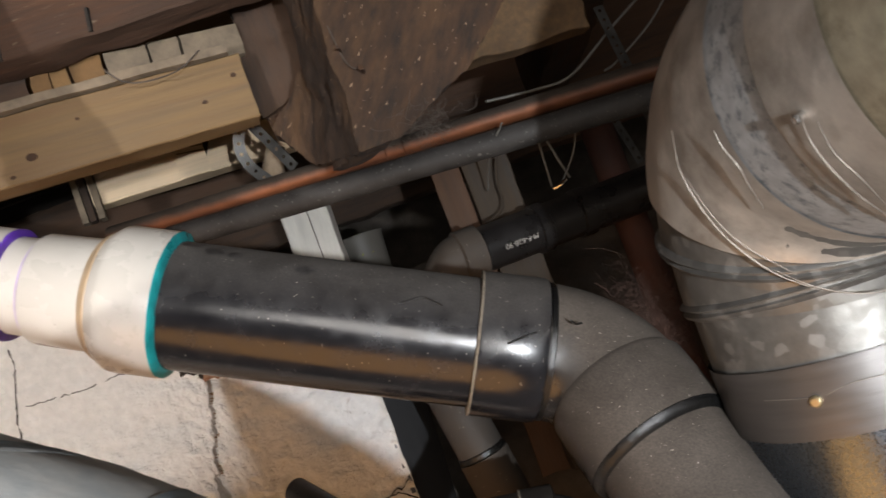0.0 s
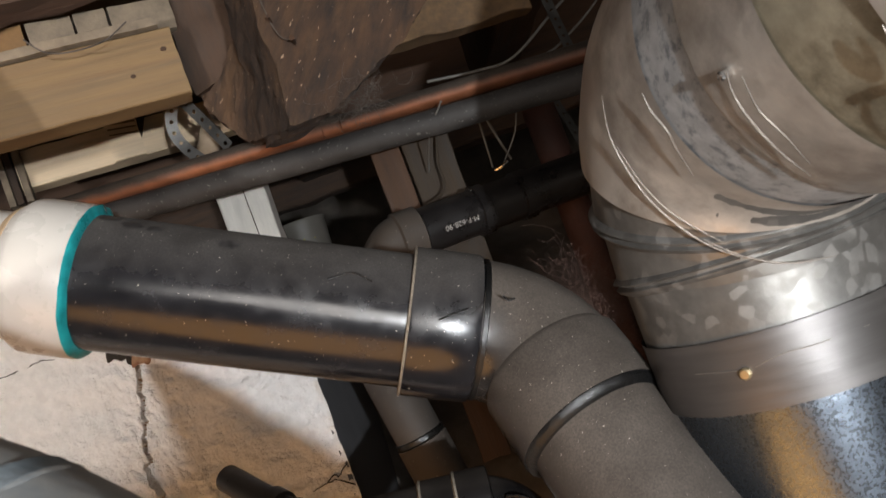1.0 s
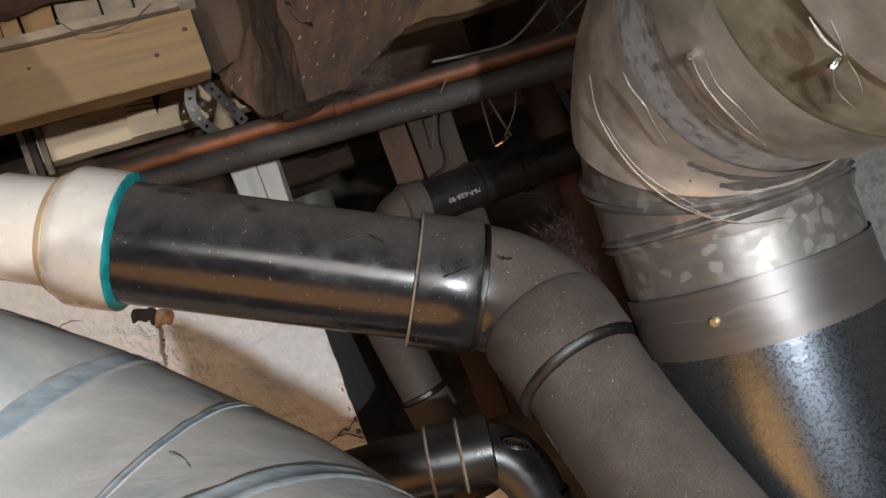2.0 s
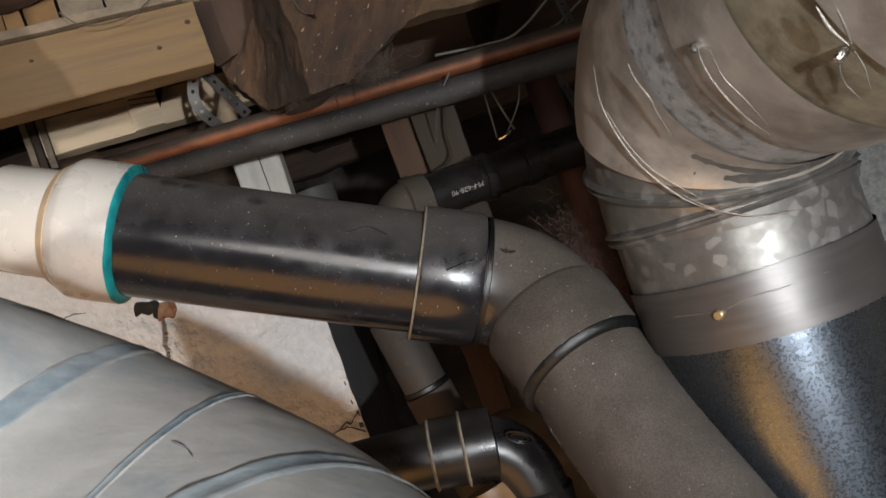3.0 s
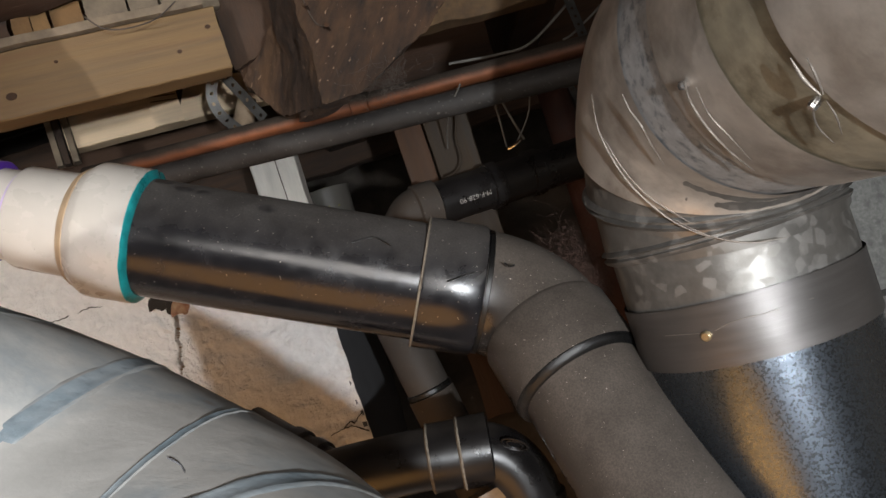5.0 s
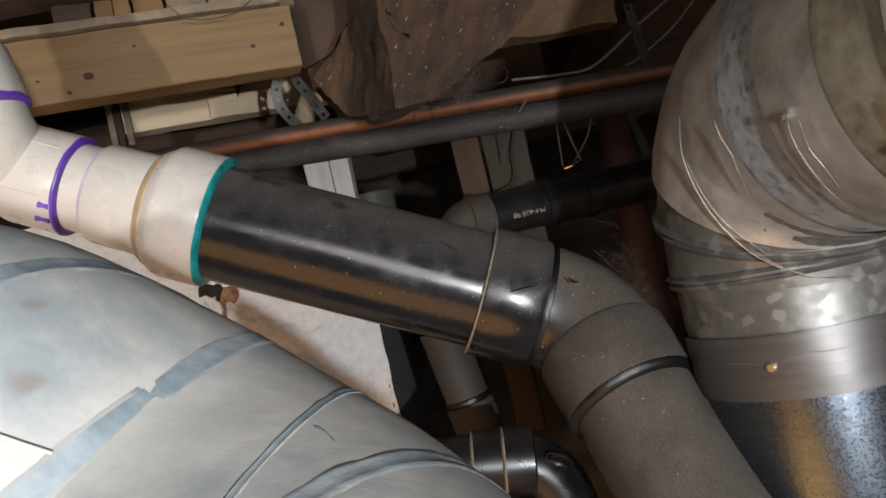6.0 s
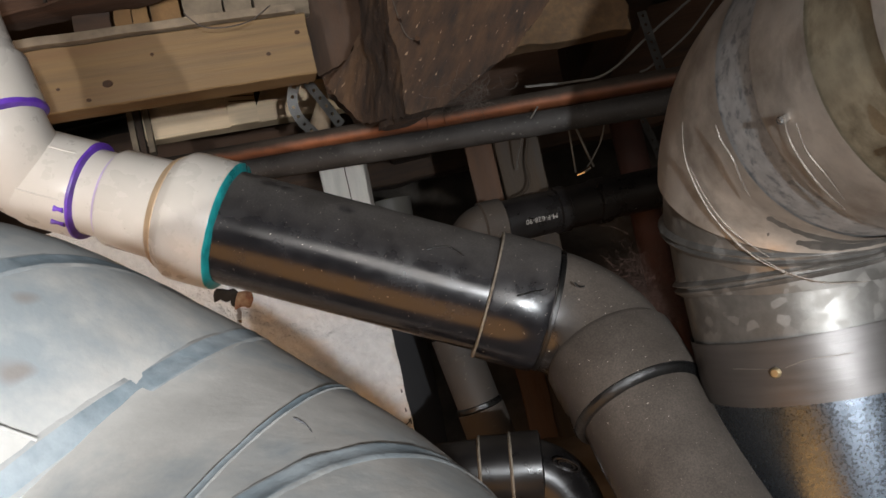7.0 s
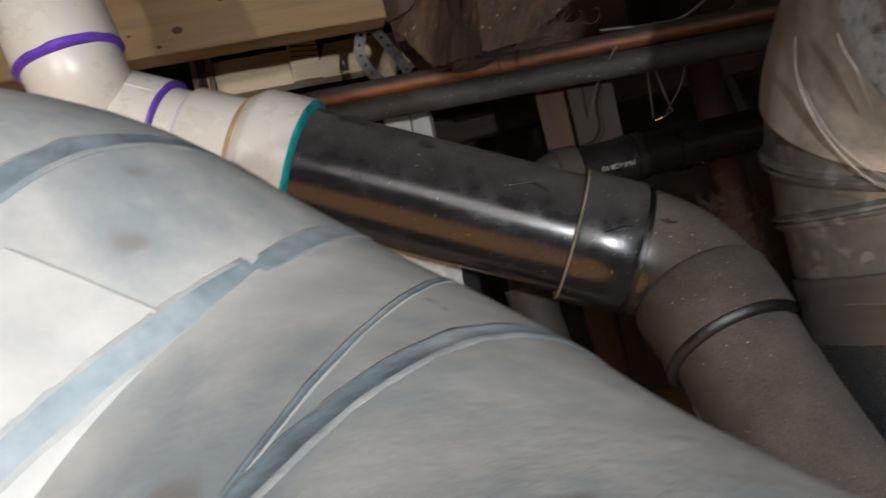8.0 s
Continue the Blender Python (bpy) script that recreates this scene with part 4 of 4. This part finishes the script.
def trap():
    t = thing("drain_trap", "black plastic drain trap with moulded hubs", "pipe fitting")
    pts = [Vector(p) for p in ((-0.1543, 0.6470, 1.5611), (-0.1207, 0.6324, 1.5633), (-0.0702, 0.6279, 1.5597), (-0.0326, 0.6283, 1.5544), (-0.0077, 0.6286, 1.5407), (0.0041, 0.6286, 1.5133), (0.0010, 0.6285, 1.4768))]
    bm = bmesh.new()
    tube(bm, curve_pts(pts, 40), 0.0245, 32)
    part("bend", bm, ABS_BACK, t)
    ax = (pts[3] - pts[2]).normalized()
    for p, w, r in ((pts[2].lerp(pts[3], 0.70), 0.020, 0.0272), (pts[2].lerp(pts[3], 1.16), 0.013, 0.0285)):
        bm = bmesh.new()
        tube(bm, [p - ax * w, p - ax * (w - 0.0015), p + ax * (w - 0.0015), p + ax * w], [0.0246, r, r, 0.0246], 32)
        hub = part("hub", bm, ABS_BACK, t)
        bm = bmesh.new()
        e = p - ax * (w - 0.001)
        tube(bm, [e - ax * 0.0012, e, e + ax * 0.0014], [r - 0.001, r + 0.0008, r], 32)
        part("rim", bm, PALE_RIM, hub, "pale dusty rim")
    c = Vector((0.0045, 0.6050, 1.5545))
    u, v = Vector((0.82, 0.0, -0.57)), Vector((0.45, -0.62, 0.64))
    for r0, r1 in ((1.0, 0.0008), (0.62, 0.0005)):
        bm = bmesh.new()
        ring = [c + u * 0.0105 * r0 * math.cos(2 * math.pi * n / 28) + v * 0.0058 * r0 * math.sin(2 * math.pi * n / 28) for n in range(29)]
        tube(bm, ring, r1, 6)
        part("emblem", bm, ABS_BACK, t, "raised oval moulding")
    d = (pts[6] - pts[5]).normalized()
    bm = bmesh.new()
    tube(bm, [pts[5] + d * 0.004, pts[5] + d * 0.006, pts[5] + d * 0.05], [0.0246, 0.0285, 0.0285], 32)
    part("hub", bm, ABS_BACK, t)
    p = pts[3] + Vector((0.0, 0.0, -0.034))
    bm = bmesh.new()
    tube(bm, [p, p + Vector((0.004, -0.004, -0.022)), p + Vector((0.004, -0.004, -0.024)), p + Vector((0.01, -0.01, -0.20))], [0.022, 0.024, 0.030, 0.030], 32)
    part("outlet", bm, PIPE_BROWN, t, "tan-brown outlet tinted for warm lamp light")
    t = thing("small_drain", "thin brown-black pipe with black couplings", "pipe")
    a, b = Vector((-0.2167, 0.7764, 1.5977)), Vector((-0.1506, 0.7070, 1.5563))
    ax = (b - a).normalized()
    bm = bmesh.new()
    tube(bm, [a - ax * 0.03, b], 0.0125, 24)
    part("pipe", bm, ABS_BACK, t)
    for u in (0.42, 0.7):
        c = a.lerp(b, u)
        bm = bmesh.new()
        tube(bm, [c - ax * 0.008, c - ax * 0.007, c + ax * 0.007, c + ax * 0.008], [0.0125, 0.0155, 0.0155, 0.0125], 24)
        part("coupling", bm, ABS_BACK, t)


# The tan-brown carries the warm lamp light that falls on the outlet.
PIPE_BROWN = material("warm_tinted_plastic", (0.23, 0.13, 0.06), 0.5, spread=0.3, scale=40, second=(0.07, 0.05, 0.04), second_scale=18)
trap()


# ---- wood further in ----
def back_wood():
    d = Vector((0.9599, 0.2802, 0)).normalized()
    n = Vector((d.y, -d.x, 0))
    r = Vector((-0.262, 1.2903, 2.062)) - n * 0.019
    b = board("pale_pine_board", r - d * 0.27, r + d * 0.14, UP, 0.038, 0.056, PINE_LIT, rough=0.0012)
    tagged(b, "new pine blocking board, tinted pale for the light on it", "board")
    c = Vector((-0.352, 1.235, 2.055))
    b = board("end_block", c - d * 0.022, c + d * 0.022, UP, 0.045, 0.062, PINE_LIT, rough=0.001)
    tagged(b, "short pine block with dark end grain, tinted pale for light", "block")
    for z, h in ((2.078, 0.004), (2.070, 0.0025), (2.062, 0.002)):
        e = board("grain_band", c - d * 0.018 + n * 0.0232 + Vector((0, 0, z - 2.055)), c + d * 0.021 + n * 0.0232 + Vector((0, 0, z - 2.059)), UP, 0.0016, h * 0.7, PINE)
        e.parent = b
        e.matrix_parent_inverse = b.matrix_basis.inverted()
        e["label"] = "dark weathered grain"
    # A thin dark wedge stands in for a triangular shadow on the board.
    bm = bmesh.new()
    w = Vector((-0.335, 1.232, 2.034))
    vs = [bm.verts.new(w + d * x + Vector((0, 0, z)) + n * y) for y in (0.0, 0.004) for x, z in ((0.0, 0.0), (0.012, 0.062), (0.028, 0.062))]
    for f in ((0, 1, 2), (5, 4, 3), (0, 3, 4, 1), (1, 4, 5, 2), (2, 5, 3, 0)):
        bm.faces.new([vs[i] for i in f])
    tagged(part("shim", bm, OLDWOOD_DARK, None, "", False), "dark wedge painted as a shadow on the back pine", "shim")
    h = thing("post_bracket", "pale folded metal bracket on a dark post", "bracket")
    p = Vector((-0.520, 1.205, 2.06))
    for k, mat in ((0.0, LATH), (0.011, OLDWOOD_DARK), (0.024, LATH)):
        board("flange", p + d * k + Vector((0, 0, -0.05)), p + d * k + Vector((0, 0, 0.118)), n, 0.009, 0.02 + k * 0.3, mat, h)
    b = board("white_post", (-0.191, 1.09, 1.3), (-0.191, 1.09, 1.905), (0, 1, 0), 0.061, 0.04, WHITEWOOD, rough=0.0015)
    tagged(b, "split white-painted wooden post", "post")
    bm = bmesh.new()
    strand(bm, [Vector((-0.186 + 0.004 * noise.noise(Vector((0, 0, z * 9))), 1.0695, z)) for z in (1.80, 1.83, 1.86, 1.89, 1.904)], 0.0007)
    ob = part("split", bm, KNOT, b, "dark split in the grain")
    ob.matrix_parent_inverse = b.matrix_basis.inverted()
    b = board("upright_plank", (0.043, 0.965, 1.5), (0.043, 0.965, 1.885), (0, 1, 0), 0.052, 0.022, OLDTAN, rough=0.002)
    tagged(b, "aged brown upright plank", "plank", "upright planks")
    b = board("upright_plank", (-0.002, 0.99, 1.5), (-0.002, 0.99, 1.885), (0, 1, 0), 0.034, 0.022, OLDWOOD_DARK, rough=0.002)
    tagged(b, "dark upright plank behind the pipes", "plank", "upright planks")
    k = 0
    for x0, x1, mat in ((177, 205, BRICK), (207, 233, BRICK), (238, 288, BRICK), (294, 362, LATH), (366, 415, LATH), (420, 520, LATH), (110, 170, OLDWOOD_DARK)):
        b = board("shim_block", SHIM0 + SHIMD * (x0 - 177) / 343, SHIM0 + SHIMD * (x1 - 177) / 343, UP, 0.02, 0.034, mat, rough=0.0012)
        tagged(b, "tan wood shim wedged over the pine stud" if mat is BRICK else "greyed wood shim wedged over the pine stud", "shim", "shims over the stud")


SHIM0, SHIMD = Vector((-0.3528, 0.8095, 2.0603)), Vector((-0.1594, 0.8872, 2.0615)) - Vector((-0.3528, 0.8095, 2.0603))
back_wood()


def rubble():
    bm = bmesh.new()
    nx, nz = 70, 60
    g = []
    for k in range(nz + 1):
        row = []
        for i in range(nx + 1):
            x, z = -0.2 + 0.9 * i / nx, 1.0 + 0.80 * k / nz
            p = Vector((x, 0, z))
            y = 1.14 + max(0, z - 1.45) * 0.9 + 0.035 * noise.noise(p * 7) + 0.018 * noise.noise(p * 19) + 0.006 * noise.noise(p * 60)
            row.append(bm.verts.new((x, y, z + 0.01 * noise.noise(p * 13))))
        g.append(row)
    for k in range(nz):
        for i in range(nx):
            bm.faces.new((g[k][i], g[k][i + 1], g[k + 1][i + 1], g[k + 1][i]))
    tagged(part("rubble_bank", bm, STONE), "grey-brown rubble and earth bank", "rubble", kind="structure")


rubble()


def tub():
    t = thing("plastic_tub", "dull round tub with yellow-green cloth in it", "tub", where=(-0.1624, 1.2804, 1.8294))
    o = Vector((-0.1624, 1.2804, 1.8294))
    bm = bmesh.new()
    tube(bm, [o + Vector((0, 0, z)) for z in (-0.06, -0.05, 0.028, 0.032, 0.032, 0.0)], [0.030, 0.034, 0.038, 0.040, 0.036, 0.034], 32)
    part("bucket", bm, PAIL, t)
    bm = bmesh.new()
    tube(bm, [o + Vector((0, 0, z)) for z in (0.0, 0.02, 0.032, 0.037)], [0.034, 0.034, 0.024, 0.006], 28, wobble=0.008, freq=60)
    part("cloth", bm, MOSS, t, "crumpled yellow-green cloth")
    tagged(board("ledge", o + Vector((-0.3, 0.02, -0.071)), o + Vector((0.25, 0.02, -0.071)), UP, 0.2, 0.02, OLDWOOD_DARK, rough=0.002), "dark wooden ledge under the tub", "ledge")


tub()


# ---- straps, cables, webs ----
def strap(name, pts, width, facing, mat=STEEL, hole=0.17, pitch=0.0125, parent=None):
    """Perforated hanger strap: a thin band with a round hole in every length of pitch."""
    path = curve_pts(pts, 60)
    length = sum((b - a).length for a, b in zip(path, path[1:]))
    count = max(1, round(length / pitch))

    def at(s):
        for a, b in zip(path, path[1:]):
            step = (b - a).length
            if s <= step or b is path[-1]:
                d = (b - a).normalized()
                return a + d * s, d
            s -= step

    bm = bmesh.new()
    f = Vector(facing)
    for k in range(count):
        ring, outer = [], []
        for j in range(16):
            w = 2 * math.pi * j / 16
            c, s = math.cos(w), math.sin(w)
            q = 1 / max(abs(c), abs(s))
            for store, u, v in ((ring, c * hole, s * hole), (outer, c * q * 0.5, s * q * 0.5)):
                p, d = at(length * (k + 0.5) / count + v * length / count)
                side = d.cross(f).normalized()
                store.append(bm.verts.new(p + side * u * width))
        for j in range(16):
            bm.faces.new((ring[j], ring[(j + 1) % 16], outer[(j + 1) % 16], outer[j]))
    bmesh.ops.remove_doubles(bm, verts=bm.verts, dist=0.0002)
    bmesh.ops.solidify(bm, geom=bm.faces, thickness=0.0009)
    return part(name, bm, mat, parent, "", False)


def hangers():
    t = thing("pipe_hanger", "grey perforated metal strap looped round the pipes", "hanger strap", "hanger straps")
    strap("band", [(-0.186, 0.918, 1.985), (-0.197, 0.922, 1.984), (-0.206, 0.928, 1.973), (-0.209, 0.932, 1.957), (-0.203, 0.934, 1.939), (-0.190, 0.930, 1.920)], 0.0125, (0.35, -0.93, -0.1), parent=t)
    strap("band", [(-0.186, 0.918, 1.985), (-0.178, 0.915, 1.969), (-0.167, 0.910, 1.947), (-0.152, 0.900, 1.916)], 0.0125, (-0.2, -0.9, -0.3), parent=t)
    bm = bmesh.new()
    tube(bm, [(-0.196, 0.985, 1.925), (-0.192, 0.984, 1.938), (-0.186, 0.983, 1.952), (-0.179, 0.982, 1.966)], [0.013, 0.0135, 0.012, 0.0105], 18, wobble=0.002, freq=90)
    tagged(part("stub_pipe", bm, LATH), "short pale corroded pipe stub behind the strap", "pipe stub")
    t = thing("pipe_hanger", "pale perforated strap hanging above the copper pipe", "hanger strap", "hanger straps")
    strap("band", [(0.2261, 0.9639, 1.9809), (0.2274, 0.9559, 1.9428), (0.2266, 0.9382, 1.8994)], 0.0112, (0.1, -1, 0.05), parent=t)
    strap("band", [(0.2128, 0.8790, 1.8728), (0.2117, 0.8749, 1.8559)], 0.0112, (0.1, -1, 0.05), parent=t)
    strap("band", [(0.2198, 0.9007, 1.8450), (0.2217, 0.9022, 1.8176)], 0.0112, (0.1, -1, 0.05), parent=t)
    t = thing("steel_brace", "thin dark steel brace by the red pipe", "brace")
    strap("band", [(0.2082, 1.0196, 1.8634), (0.2160, 1.0214, 1.8337), (0.2224, 1.0234, 1.8002)], 0.010, (0.1, -1, 0.05), parent=t, hole=0.16)


hangers()


def cables():
    def cable(name, pts, r, mat, label, category="cable"):
        bm = bmesh.new()
        tube(bm, curve_pts(pts, 28), r, 8)
        tagged(part(name, bm, mat), label, category)

    cable("cable", [(0.3099, 0.9957, 1.9976), (0.2408, 0.9855, 1.9594), (0.1719, 0.9655, 1.9183), (0.1272, 0.9543, 1.9145), (0.0668, 0.9322, 1.9171)], 0.0016, CABLE, "thin grey cable sagging over the copper pipe")
    cable("cable", [(0.3408, 1.0067, 1.9974), (0.2852, 0.9974, 1.9500), (0.2290, 0.9873, 1.9181), (0.2109, 0.9771, 1.9115)], 0.0013, CABLE, "thin grey cable above the copper pipe")
    cable("hanger_wire", [(0.0969, 0.8600, 1.8566), (0.0973, 0.8800, 1.8286), (0.0978, 0.9000, 1.8017)], 0.0011, CABLE, "thin steel hanger wire")
    cable("hanger_wire", [(0.1032, 0.8600, 1.8494), (0.1111, 0.8800, 1.8239), (0.1189, 0.9000, 1.8037)], 0.0013, CABLE, "thin steel hanger wire")
    cable("hanger_wire", [(0.1356, 0.8600, 1.8446), (0.1281, 0.8800, 1.8245), (0.1074, 0.8900, 1.7995)], 0.0009, CABLE, "thin steel hanger wire")
    cable("wire_tip", [(0.0971, 0.8850, 1.7971), (0.1043, 0.8820, 1.7981), (0.1124, 0.8800, 1.8014)], 0.0020, CHROME, "bright bare metal wire clip", "clip")
    cable("loose_wire", [(0.0629, 0.8000, 1.8656), (0.0470, 0.8400, 1.8509), (0.0389, 0.9000, 1.8359), (0.0351, 0.9300, 1.8238)], 0.0009, CABLE, "thin loose grey wire")
    cable("loose_wire", [(0.0560, 0.9300, 1.8568), (0.0478, 0.9300, 1.8310), (0.0467, 0.9250, 1.8081), (0.0383, 0.9200, 1.7955), (0.0200, 0.9000, 1.7889)], 0.0013, OLDTAN, "thin brown wire on the plank")
    cable("string", [(-0.0505, 0.6636, 1.9623), (-0.0477, 0.6616, 1.9358), (-0.0439, 0.6622, 1.9241), (-0.0363, 0.6586, 1.9192)], 0.0005, WEB, "fine thread hanging on the joist", "thread")
    cable("string", [(-0.2610, 0.7541, 2.0303), (-0.2475, 0.7552, 2.0142), (-0.2264, 0.7563, 2.0072), (-0.2023, 0.7770, 2.0150), (-0.1834, 0.7971, 2.0332)], 0.0007, WEB, "fine root-like thread on the shims", "thread")


cables()


def fuzz(name, centre, size, count, r, mat, label, length=0.03, pull=None):
    """A tangle of fine hairs."""
    bm = bmesh.new()
    rnd = random.Random(7)
    c = Vector(centre)
    for _ in range(count):
        p = c + Vector([rnd.gauss(0, s) for s in size])
        d = Vector([rnd.gauss(0, 1) for _ in range(3)]).normalized()
        if pull:
            d = (d * 0.6 + Vector(pull)).normalized()
        pts = [p]
        for _ in range(5):
            d = (d + Vector([rnd.gauss(0, 0.45) for _ in range(3)])).normalized()
            pts.append(pts[-1] + d * length / 5 * rnd.uniform(0.5, 1.4))
        tube(bm, pts, r, 3, caps=False)
    tagged(part(name, bm, mat), label, "lint", kind="stuff")


fuzz("lint_tangle", (0.0985, 0.6012, 1.6628), (0.012, 0.010, 0.017), 800, 0.00008, LINT, "tangle of reddish-brown lint and hair", 0.03)
fuzz("cobweb", (-0.0103, 0.6795, 1.8672), (0.014, 0.008, 0.006), 150, 0.00015, WEB, "dusty grey cobweb under the joist", 0.022)


# ---- furnace sheet metal behind the duct ----
def plenum():
    t = thing("sheet_metal_plenum", "mottled galvanised furnace plenum with a flange", "plenum")
    bm = bmesh.new()
    box(bm, (0.30, 0.98, 1.50), (0.9, 0.98, 1.50), UP, 0.5, 0.42)
    part("casing", bm, ZINC_DULL, t, "", False)
    bm = bmesh.new()
    box(bm, (0.294, 0.72, 1.545), (0.9, 0.72, 1.545), UP, 0.03, 0.02)
    part("flange", bm, ZINC, t, "", False)


plenum()
